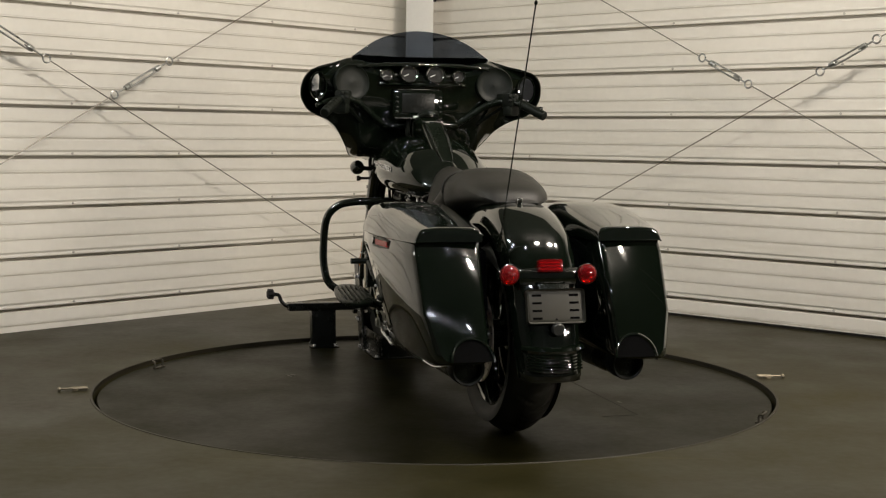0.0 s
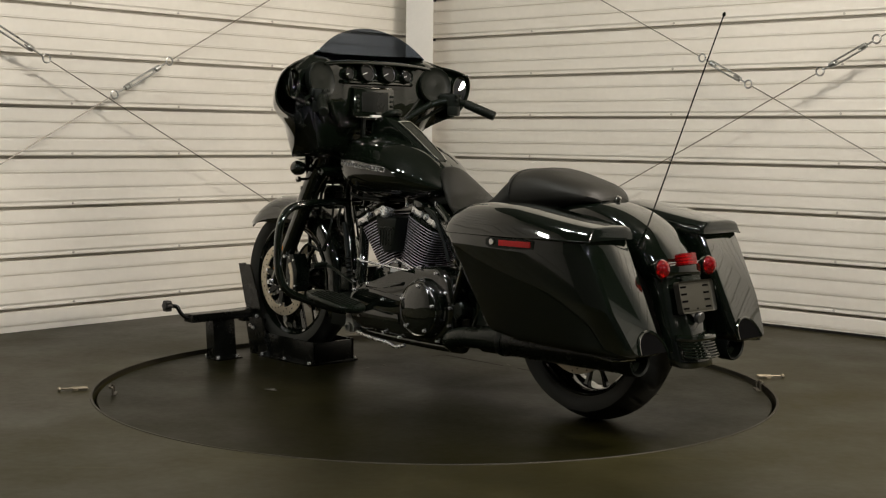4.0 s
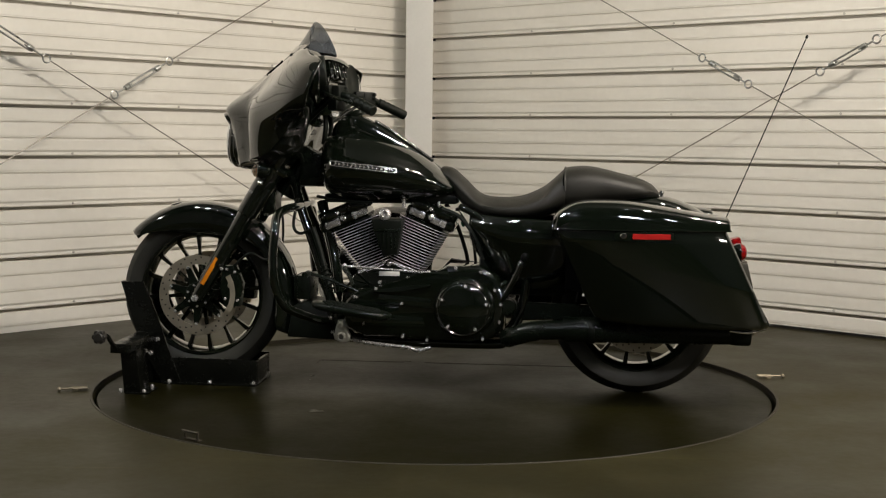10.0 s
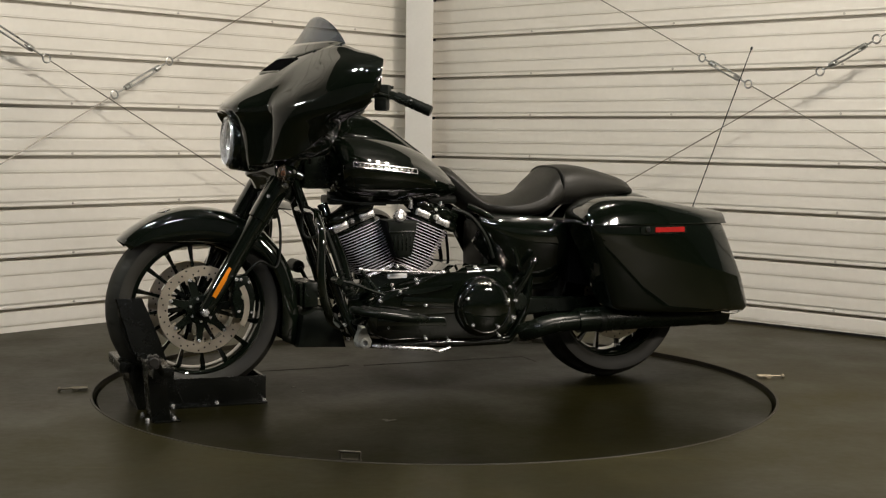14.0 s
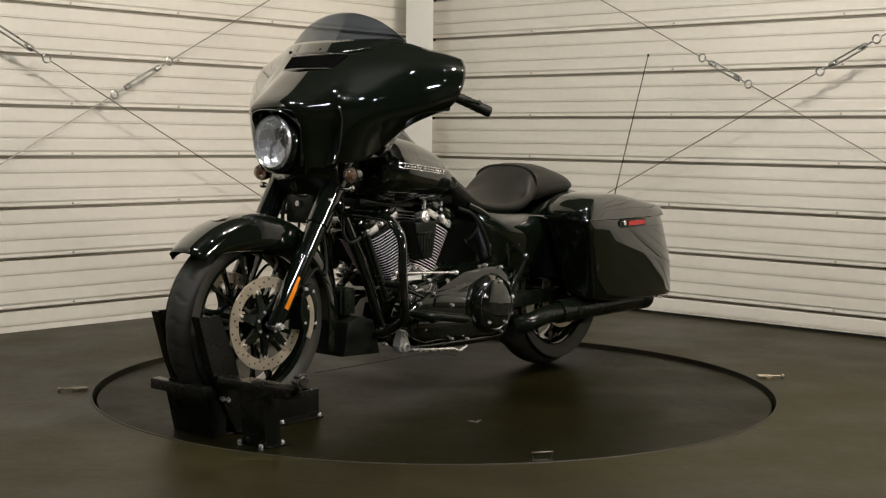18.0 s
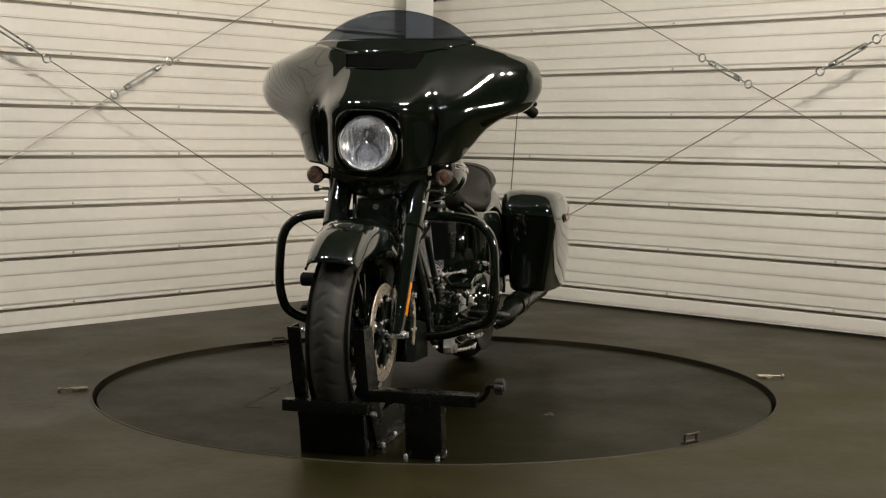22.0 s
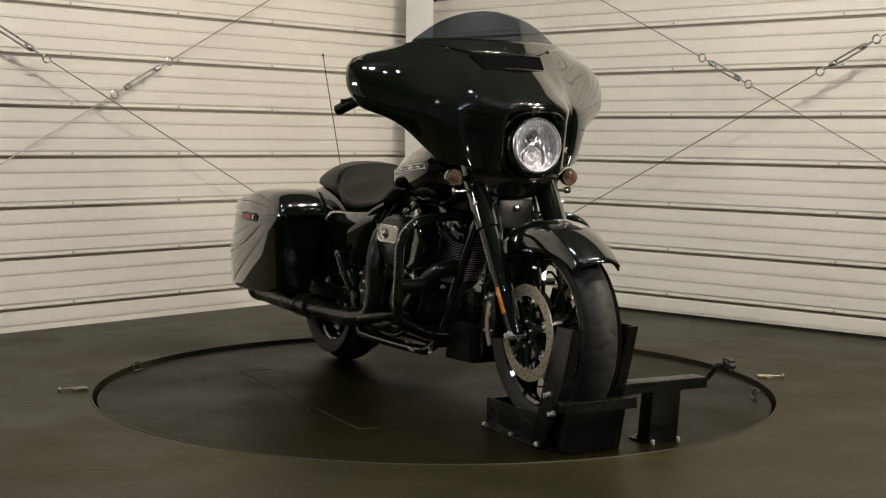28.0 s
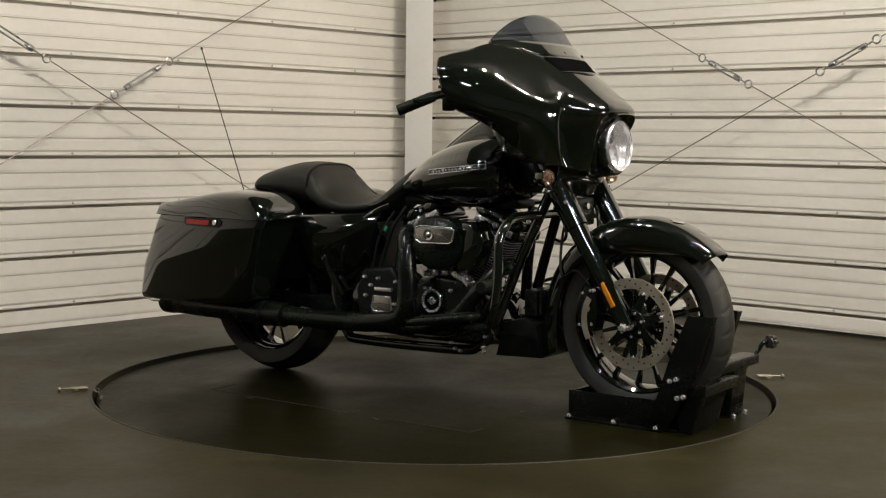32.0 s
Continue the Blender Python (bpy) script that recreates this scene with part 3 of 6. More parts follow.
# inner fairing with dash: from the shell's rim to a recessed face
bm = BM()
rim_top = [r[-1] for r in full]
rim_low = [r[0] for r in full]
P = []
for a, b in zip(rim_low, rim_top):
    ya = 1 - min(1, abs(a.y) / 0.385)
    face_low = V((0.47 + 0.10 * ya, a.y * 0.93, a.z + 0.012 + 0.02 * ya))
    face_mid = V((0.425 + 0.02 * ya, (a.y + b.y) * 0.46, (a.z + b.z) / 2 + 0.03 * ya))
    face_top = V((0.405 + 0.02 * ya, b.y * 0.94, b.z - 0.028))
    P.append([a + V((-0.002, 0, 0)), face_low, face_low * 0.5 + face_mid * 0.5, face_mid, face_mid * 0.4 + face_top * 0.6, face_top, V((0.43 + 0.05 * ya, b.y * 0.97, b.z - 0.006)), b + V((-0.002, 0, 0))])
surf(bm, P, 3, 2)
dash = part("inner_fairing", bm, PAINT, bike, "gloss black inner fairing with instruments", smooth=50)

bm = BM()
SCR = [((0.602, 0.0, 1.243), (0.532, 0.0, 1.318), (0.478, 0.0, 1.402)), ((0.595, 0.075, 1.244), (0.528, 0.079, 1.316), (0.476, 0.082, 1.394)),
       ((0.572, 0.14, 1.248), (0.515, 0.152, 1.308), (0.470, 0.162, 1.371)), ((0.540, 0.195, 1.262), (0.496, 0.208, 1.302), (0.462, 0.220, 1.341)),
       ((0.505, 0.245, 1.270), (0.476, 0.256, 1.291), (0.455, 0.263, 1.310)), ((0.470, 0.290, 1.282), (0.461, 0.291, 1.286), (0.455, 0.292, 1.290))]
net = [mir(r, -1) for r in reversed(SCR[1:])] + [[V(p) for p in r] for r in SCR]
surf(bm, net, 4, 5)
screen = thick(part("windscreen", bm, SCREEN, bike, "low smoked windscreen", smooth=60), 0.004, 0.0)
bm = BM()


def band_top(row):
    """The screen's point at the upper edge of its black band."""
    a, m, b = row
    for p, q in ((a, m), (m, b)):
        if q.z >= 1.296:
            return p.lerp(q, max(0.0, (1.296 - p.z) / (q.z - p.z)))
    return b


off = V((0.0035, 0, 0.003))
surf(bm, [[r[0] + off, r[0].lerp(band_top(r), 0.5) + off, band_top(r) + off] for r in net], 4, 2)
thick(part("screen_band", bm, PAINT, screen, "opaque black lower band"), 0.002, 0.0)
bm = BM()
for y in (-0.20, 0.0, 0.20):
    c = V((0.583 - abs(y) * 0.22, y, 1.262))
    lathe(bm, [(0.001, 0.008), (0.006, 0.007), (0.008, 0.003), (0.008, -0.004)], c, (0.75, 0, 0.66), 12)
pieces("screen_screw", bm, SATIN, screen)
# air vent in the fairing's top: a black panel paints the slot's shade, lips edge it
def shell_top(y, z):
    """The shell's x above the brow, at y and z."""
    y = abs(y)
    r0, r1 = (HALF[0], HALF[1]) if y < 0.08 else (HALF[1], HALF[2])
    k = (y - r0[6][1]) / (r1[6][1] - r0[6][1])
    line = [V(p).lerp(V(q), k) for p, q in zip(r0[5:], r1[5:])]
    for p, q in zip(line, line[1:]):
        if z <= q.z or q is line[-1]:
            return p.x + (q.x - p.x) * (z - p.z) / (q.z - p.z)


bm = BM()
surf(bm, [[V((shell_top(y, z) + 0.006, y * (1 - (1.238 - z) * 2.4), z + 0.003)) for z in (1.190, 1.205, 1.222, 1.238)] for y in (-0.138, -0.10, -0.05, 0, 0.05, 0.10, 0.138)], 2, 2)
vent = thick(part("air_vent", bm, VOID, fairing, "flat black panel for the dark inside of the air vent"), 0.004, 0.0)
for z, r in ((1.240, 0.0045), (1.188, 0.0045)):
    bm = BM()
    tube(bm, [V((shell_top(y, z) + 0.006, y * (1 - (1.238 - z) * 2.4), z + 0.003)) for y in (-0.138, -0.10, -0.05, 0, 0.05, 0.10, 0.138)], r, 8, n=3)
    part("vent_lip", bm, PAINT, vent)
# hood round the headlamp
bm = BM()
rows = []
def hood(x, k, brow, circle=0.0):
    row = []
    for i in range(48):
        a = math.tau * i / 48
        ca, sa = math.cos(a), math.sin(a)
        y = math.copysign(abs(ca) ** 0.62, ca) * 0.120 * k
        z = 0.940 + math.copysign(abs(sa) ** 0.62, sa) * 0.114 * k
        y, z = y + (ca * 0.101 - y) * circle, z + (0.938 + sa * 0.101 - z) * circle
        row.append(V((x + brow * max(0.0, (z - 0.985) / 0.07) - 0.02 * max(0.0, (0.90 - z) / 0.08), y, z)))
    return row


rings(bm, [hood(0.66, 1.06, 0.0), hood(0.74, 1.02, 0.0), hood(0.776, 0.985, 0.042), hood(0.786, 0.97, 0.056), hood(0.789, 0.95, 0.057), hood(0.784, 0.91, 0.045, 0.4), hood(0.765, 0.9, 0.0, 1.0)], cap=False)
part("headlamp_hood", bm, PAINT, fairing, smooth=45)

# headlamp
HL = V((0.790, 0, 0.938))
AX = V((1, 0, 0.03))
bm = BM()
lathe(bm, [(0.101, -0.03), (0.105, -0.02), (0.104, 0.004), (0.100, 0.014), (0.096, 0.018), (0.091, 0.012), (0.090, -0.03)], HL, AX, 64, loop=True)
headlamp = part("headlamp", bm, PAINT, bike, "round clear headlamp in a black bezel")
bm = BM()
lathe(bm, [(0.088, 0.012), (0.0925, 0.021), (0.0905, 0.0265), (0.0865, 0.030), (0.083, 0.027), (0.083, 0.012)], HL, AX, 64, loop=True)
part("chrome_ring", bm, SILVER, headlamp)
bm = BM()
rows = []
for i in range(57):
    u = -1 + i / 28
    y = 0.0868 * u
    flute = 0.0035 * abs(math.sin(i * math.pi / 4))
    half = math.sqrt(max(0.0, 1 - u * u)) * 0.0868 + 0.0004
    row = []
    for j in range(17):
        z = half * (-1 + j / 8)
        q = min(1.0, (y * y + z * z) / 0.0868 ** 2)
        row.append(HL + V((0.012 - 0.046 * (1 - q) - flute * (1 - q) ** 0.5, y, z)))
    rows.append(row)
rings(bm, rows, closed=False, cap=False)
part("reflector", bm, SILVER, headlamp, smooth=25)
bm = BM()
lathe(bm, [(0.043, -0.020), (0.0455, -0.010), (0.0455, 0.004), (0.042, 0.006), (0.040, -0.006)], HL + V((-0.004, 0, -0.038)), AX, 40)
part("projector_ring", bm, CHROME, headlamp)
bm = BM()
for k in range(3):
    r0, r1, h0, h1 = ((0.041, 0.030, -0.012, -0.004), (0.030, 0.017, -0.016, -0.006), (0.017, 0.002, -0.012, 0.004))[k]
    lathe(bm, [(r0, h0), ((r0 + r1) / 2, h1), (r1, h0)], HL + V((-0.002, 0, -0.038)), AX, 16)
part("lamp_bowl", bm, SILVER, headlamp, smooth=0)
bm = BM()
lathe(bm, [(0.026, -0.016), (0.028, -0.004), (0.024, 0.002), (0.016, -0.004), (0.012, 0.004), (0.001, 0.010)], HL + V((-0.014, 0, 0.030)), AX, 14)
part("bulb_shield", bm, CHROME, headlamp, smooth=0)
bm = BM()
lathe(bm, [(0.0850, 0.012), (0.0840, 0.021), (0.070, 0.030), (0.042, 0.036), (0.001, 0.038)], HL, AX, 48)
part("lens", bm, CLEAR, headlamp, "clear headlamp lens").visible_shadow = False

# mirrors on the fairing's ends
for s in (1, -1):
    bm = BM()
    c = V((0.418, 0.446 * s, 1.164))
    lathe(bm, [(0.001, 0.016), (0.028, 0.014), (0.045, 0.010), (0.053, 0.002), (0.056, -0.016), (0.054, -0.028), (0.049, -0.026), (0.048, -0.010)], (0, 0, 0), (1, 0.1 * s, 0), 32)
    mirror = part("mirror", bm, PAINT, bike, "black oval rear-view mirror")
    mirror.location, mirror.scale = c, (1.0, 0.70, 1.08)
    bm = BM()
    ax = V((0.93, 0.37, 0)) if s > 0 else V((0.956, -0.292, 0))
    lathe(bm, [(0.001, -0.015), (0.046, -0.013), (0.047, -0.010), (0.001, -0.008)], (-0.006, 0, 0), ax, 32)
    part("mirror_glass", bm, mat("mirror_silver", (0.85, 0.85, 0.86), 0.02, 1.0, 0.01, rough_vary=0.005) if s > 0 else bpy.data.materials["mirror_silver"], mirror)

# visor over the instruments
bm = BM()
P = []
for y in (-0.285, -0.24, -0.16, -0.08, 0, 0.08, 0.16, 0.24, 0.285):
    e = max(0.0, 1 - (abs(y) / 0.285) ** 3)
    fx = 0.60 - 0.42 * (abs(y) / 0.285) ** 1.6 * 0.285
    P.append([V((0.404, y, 1.240 + 0.012 * e)), V((0.402, y, 1.246 + 0.016 * e)), V((0.420, y, 1.250 + 0.018 * e)), V((0.46, y, 1.250 + 0.016 * e)), V((min(0.54, fx - 0.03), y, 1.248 + 0.010 * e)), V((fx - 0.008, y, 1.242))])
surf(bm, P, 3, 3)
thick(part("instrument_visor", bm, PAINT, dash, smooth=60), 0.004, 0.0)

# dash instruments
for i, (y, z, r) in enumerate(((0.156, 1.212, 0.025), (0.062, 1.219, 0.037), (-0.050, 1.219, 0.037), (-0.150, 1.212, 0.025))):
    ax = V((-1, 0, 0.25))
    c = V((0.412, y, z))
    bm = BM()
    lathe(bm, [(r + 0.004, -0.01), (r + 0.005, 0.014), (r + 0.002, 0.017), (r - 0.001, 0.014), (r - 0.003, 0.002)], c, ax, 32)
    part("gauge_hood", bm, PAINT, dash)
    bm = BM()
    lathe(bm, [(r - 0.004, -0.002), (r - 0.001, 0.004), (r - 0.002, 0.007), (r - 0.005, 0.005)], c, ax, 32)
    gauge = part("gauge", bm, CHROME, dash, "round instrument with a chrome rim")
    bm = BM()
    lathe(bm, [(0.001, 0.003), (r - 0.003, 0.003), (r - 0.003, 0.0)], c, ax, 28)
    for k in range(11):
        a = radians(-40 + 26 * k)
        q = c + ax.normalized() * 0.0035 + V((0, -math.cos(a), math.sin(a) * 0.97)) * (r - 0.009)
        box(bm, q, (0.0012, 0.002, 0.003))
    part("dial", bm, DIALS, gauge)
    bm = BM()
    n = ax.normalized()
    cyl(bm, c + n * 0.005, c + n * 0.005 + V((0, 0.6 * r, -0.25 * r)), 0.0013, seg=6)
    part("needle", bm, WHITEP, gauge)
bm = BM()
box(bm, (0.428, 0.022, 1.098), (0.045, 0.215, 0.118), 0.012)
radio = part("radio", bm, PAINT, dash, "black radio panel with a dark display")
bm = BM()
for z, w in ((1.157, 0.088), (1.039, 0.100)):
    tube(bm, [(0.4065, 0.022 - w, z), (0.404, 0.022, z), (0.4065, 0.022 + w, z)], 0.0022, 6)
pieces("trim_strip", bm, CHROME, radio)
bm = BM()
P = [[V((0.409 + d, y, z)) for z, d in ((1.170, 0.004), (1.176, -0.003), (1.186, 0.0))] for y in (-0.185, -0.10, 0.0, 0.10, 0.185)]
surf(bm, P, 2, 2)
thick(part("gauge_trim", bm, PAINT, dash, "gloss black ledge below the instruments"), 0.002)
bm = BM()
box(bm, (0.4045, 0.022, 1.102), (0.004, 0.140, 0.080), 0.002)
part("display", bm, mat("display_glass", (0.010, 0.011, 0.010), 0.25, spec=0.2), radio)
bm = BM()
for y in (-0.070, 0.114):
    for k in range(4):
        box(bm, (0.403, y, 1.125 - k * 0.02), (0.006, 0.014, 0.010), 0.002)
pieces("button", bm, SATIN, radio)
bm = BM()
box(bm, (0.402, 0.018, 1.044), (0.010, 0.052, 0.010), 0.002)
part("tray", bm, WHITEP, radio, "pale tray lip")
for s in (1, -1):
    bm = BM()
    c = V((0.398, 0.305 * s, 1.180))
    lathe(bm, [(0.074, -0.02), (0.077, 0.004), (0.073, 0.009), (0.067, 0.004), (0.045, -0.001), (0.018, 0.002), (0.001, 0.004)], c, V((-1, -0.2 * s, 0.1)), 36)
    part("loudspeaker", bm, MATTE, dash, "round black loudspeaker grille")

# ---- handlebar ----
bm = BM()
tube(bm, [(0.235, 0.43, 1.068), (0.32, 0.365, 1.112), (0.39, 0.28, 1.10), (0.46, 0.18, 1.03), (0.50, 0.08, 0.985), (0.50, -0.08, 0.985), (0.46, -0.18, 1.03), (0.39, -0.28, 1.10), (0.32, -0.365, 1.112), (0.235, -0.43, 1.068)], 0.0145, 12)
bar = part("handlebar", bm, SATIN, bike, "black handlebar with rubber grips")
for s in (1, -1):
    e, g = V((0.190, 0.455 * s, 1.052)), V((0.295, 0.385 * s, 1.104))
    bm = BM()
    cyl(bm, g, e, 0.0185, 0.0195, 18, 0.003)
    d = (e - g)
    for k in range(5):
        p = g + d * (0.15 + 0.17 * k)
        cyl(bm, p, p + d * 0.03, 0.0205, seg=18)
    part("grip", bm, MATTE, bar)
    bm = BM()
    c = V((0.335, 0.355 * s, 1.118))
    box(bm, (0, 0, 0), (0.055, 0.05, 0.055), 0.010, Matrix.Translation(c) @ Matrix.Rotation(radians(-35 * s), 4, "Z"))
    box(bm, (0, 0, 0), (0.05, 0.06, 0.035), 0.010, Matrix.Translation(c + V((0.035, -0.01 * s, 0.012))) @ Matrix.Rotation(radians(-30 * s), 4, "Z"))
    box(bm, (0, 0, 0), (0.046, 0.058, 0.046), 0.010, Matrix.Translation(c + V((0.004, 0.004 * s, -0.042))) @ Matrix.Rotation(radians(-33 * s), 4, "Z"))
    part("switch_housing", bm, MATTE, bar)
    bm = BM()
    for k in range(4):
        q = c + V((-0.03, -0.012 * s + 0.02 * s * (k % 2), 0.018 - 0.018 * (k // 2)))
        box(bm, q, (0.012, 0.013, 0.011), 0.002)
    pieces("switch", bm, MATTE, bar)
    bm = BM()
    tube(bm, [(0.385, 0.365 * s, 1.118), (0.35, 0.415 * s, 1.105), (0.30, 0.452 * s, 1.090), (0.272, 0.468 * s, 1.084)], 0.008, 8, r_end=0.006)
    lathe(bm, [(0.001, -0.009), (0.008, -0.006), (0.009, 0), (0.008, 0.006), (0.001, 0.009)], (0.272, 0.468 * s, 1.084), (0, 1, 0), 12)
    part("hand_lever", bm, SATIN, bar)
    bm = BM()
    tube(bm, [(0.37, 0.33 * s, 1.09), (0.45, 0.26 * s, 1.03), (0.53, 0.15 * s, 0.96), (0.52, 0.08 * s, 0.86)], 0.007, 8)
    part("control_cable", bm, MATTE, bar)

# ---- tank ----
bm = BM()
st = [(0.446, 0.10, 0.862, 0.060), (0.437, 0.155, 0.858, 0.092), (0.415, 0.192, 0.852, 0.115), (0.37, 0.212, 0.848, 0.128), (0.30, 0.217, 0.842, 0.130), (0.20, 0.208, 0.832, 0.120), (0.10, 0.188, 0.815, 0.102), (0.03, 0.160, 0.797, 0.078), (-0.03, 0.125, 0.778, 0.048), (-0.07, 0.085, 0.766, 0.02)]
xs = spline([V((a, b, 0)) for a, b, c, d in st], 3)
zs = spline([V((a, c, d)) for a, b, c, d in st], 3)
rings(bm, [oval(p.x, 0, q.y, p.y, q.z, 40, 2.3, 0.93, 1.0) for p, q in zip(xs, zs)])
tank = part("fuel_tank", bm, PAINT, bike, "gloss black fuel tank with a silver badge", smooth=70)
bm = BM()
rows = []
for x, z, w, dz in ((0.415, 0.985, 0.030, 0.03), (0.400, 1.012, 0.048, 0.06), (0.375, 1.034, 0.056, 0.10), (0.328, 1.046, 0.058, 0.12), (0.27, 1.028, 0.055, 0.10), (0.185, 0.980, 0.050, 0.08), (0.09, 0.915, 0.045, 0.06), (-0.014, 0.845, 0.038, 0.05), (-0.055, 0.815, 0.034, 0.03)):
    rows.append([V((x, -w, z - dz)), V((x, -w, z - 0.016)), V((x, -w * 0.86, z - 0.004)), V((x, -w * 0.4, z)), V((x, w * 0.4, z)), V((x, w * 0.86, z - 0.004)), V((x, w, z - 0.016)), V((x, w, z - dz))])
cols = [spline([r[j] for r in rows], 3) for j in range(8)]
rings(bm, [[c[i] for c in cols] for i in range(len(cols[0]))])
console = part("tank_console", bm, PAINT, bike, "gloss black tank console", smooth=50)
bm = BM()
rows = [[V((x, -w, z)), V((x, w, z)), V((x, w, z - 0.02)), V((x, -w, z - 0.02))] for x, z, w in ((0.245, 1.021, 0.034), (0.18, 0.983, 0.031), (0.05, 0.893, 0.026), (0.02, 0.872, 0.020))]
rings(bm, rows)
part("console_panel", bm, SATIN, console)
bm = BM()
for s in (1, -1):
    tube(bm, [(0.245, 0.034 * s, 1.022), (0.18, 0.031 * s, 0.984), (0.05, 0.026 * s, 0.894), (0.02, 0.020 * s, 0.873)], 0.0022, 6, smooth=False)
tube(bm, [(0.245, -0.034, 1.022), (0.248, 0, 1.024), (0.245, 0.034, 1.022)], 0.0022, 6)
part("chrome_edging", bm, CHROME, console)
bm = BM()
lathe(bm, [(0.030, -0.012), (0.042, -0.006), (0.044, 0.006), (0.038, 0.012), (0.030, 0.006), (0.001, 0.004)], (0.325, 0, 1.05), (0.3, 0, 0.95), 32)
part("fuel_cap", bm, SATIN, console)
bm = BM()
tube(bm, [(0.44, 0.05, 1.06), (0.435, 0.06, 0.99), (0.445, 0.05, 0.93)], 0.010, 8)
tube(bm, [(0.44, -0.05, 1.06), (0.435, -0.06, 0.99), (0.445, -0.05, 0.93)], 0.010, 8)
pieces("cable_loom", bm, MATTE, bike)


def tank_side(x, z):
    """The tank's half width at x and height z."""
    for (a, b, c, d), (a2, b2, c2, d2) in zip(st, st[1:]):
        if a2 <= x <= a:
            k = (a - x) / (a - a2)
            hw, zc, hh = b + (b2 - b) * k, c + (c2 - c) * k, d + (d2 - d) * k
            q = min(0.98, abs(z - zc) / hh)
            return hw * (1 - q ** 2.3) ** (1 / 2.3)
    return 0.1


for s in (1, -1):
    def on(x, z, lift):
        return V((x, s * (tank_side(x, z) * 0.985 + lift), z))
    top, low = lambda x: 0.869 - (0.388 - x) * 0.106, lambda x: 0.852 - (0.388 - x) * 0.106
    bm = BM()
    n = 14
    xsb = [0.392 - 0.252 * i / n for i in range(n + 1)]
    for f in (top, low):
        tube(bm, [on(x, f(x), 0.006) for x in xsb], 0.0017, 6, smooth=False)
    for x in (0.392, 0.140):
        tube(bm, [on(x, top(x), 0.006), on(x, low(x), 0.006)], 0.0017, 6, smooth=False)
    badge = part("tank_badge", bm, BOLT, tank, "silver framed nameplate")
    bm = BM()
    for k in range(14):
        x0 = 0.372 - k * 0.0158
        z0 = (top(x0) + low(x0)) / 2
        cyl(bm, on(x0, z0 - 0.004, 0.0055), on(x0 - 0.003, z0 + 0.004, 0.0055), 0.0024, seg=6)
        cyl(bm, on(x0, z0, 0.0055), on(x0 - 0.009, z0 - 0.001, 0.0055), 0.0018, seg=6)
    pieces("badge_bar", bm, BOLT, badge)

# ---- seat ----
bm = BM()
st2 = [(-0.020, 0.800, 0.845, 0.045), (-0.060, 0.745, 0.838, 0.075), (-0.110, 0.695, 0.797, 0.105), (-0.170, 0.665, 0.742, 0.135), (-0.237, 0.654, 0.725, 0.165), (-0.325, 0.652, 0.731, 0.180), (-0.405, 0.658, 0.764, 0.180), (-0.455, 0.675, 0.808, 0.170), (-0.495, 0.69, 0.846, 0.160)]
rows = []
for x, lo, hi, w in st2:
    dish = 0.020 if -0.42 < x < -0.2 else 0.006
    row = []
    for k in range(28):
        a = math.tau * k / 28
        ca, sa = math.cos(a), math.sin(a)
        y = w * math.copysign(abs(ca) ** 0.75, ca) * (1.0 if sa < 0.2 else 0.97)
        z = (lo + hi) / 2 + (hi - lo) / 2 * math.copysign(abs(sa) ** 0.75, sa)
        if sa > 0.3:
            z -= dish * (abs(ca) * 1.6 - 0.3) - 0.004
        row.append(V((x + (0.03 if sa > 0 else 0) * abs(ca) * 0.4, y, z)))
    rows.append(row)
cols = [spline([r[j] for r in rows], 4) for j in range(28)]
rings(bm, [[c[i] for c in cols] for i in range(len(cols[0]))])
seat = part("rider_seat", bm, VINYL, bike, "black stitched vinyl rider seat", smooth=70)
bm = BM()
st3 = [(-0.490, 0.69, 0.850, 0.158), (-0.520, 0.695, 0.856, 0.160), (-0.567, 0.70, 0.859, 0.158), (-0.62, 0.712, 0.853, 0.152), (-0.70, 0.725, 0.834, 0.142), (-0.78, 0.735, 0.812, 0.125), (-0.825, 0.740, 0.790, 0.100), (-0.850, 0.745, 0.762, 0.07)]
rows = []
for x, lo, hi, w in st3:
    row = []
    for k in range(28):
        a = math.tau * k / 28
        ca, sa = math.cos(a), math.sin(a)
        row.append(V((x, w * math.copysign(abs(ca) ** 0.7, ca), (lo + hi) / 2 + (hi - lo) / 2 * math.copysign(abs(sa) ** 0.65, sa) - (0.012 * abs(ca) ** 2 if sa > 0 else 0))))
    rows.append(row)
cols = [spline([r[j] for r in rows], 4) for j in range(28)]
rings(bm, [[c[i] for c in cols] for i in range(len(cols[0]))])
part("pillion_pad", bm, VINYL, bike, "black vinyl pillion pad", smooth=70)
bm = BM()
pts = []
for k in range(15):
    a = math.pi * k / 14
    pts.append(V((-0.493, 0.161 * math.copysign(abs(math.cos(a)) ** 0.75, math.cos(a)), 0.768 + 0.0825 * math.sin(a) ** 0.7)))
tube(bm, pts, 0.0045, 8, n=3)
part("seat_piping", bm, VINYL, seat)
bm = BM()
lathe(bm, [(0.001, 0.012), (0.008, 0.010), (0.011, 0.004), (0.011, -0.01)], (-0.862, 0, 0.757), (-0.4, 0, 0.9), 14)
part("seat_bolt", bm, CHROME, rear_fender)

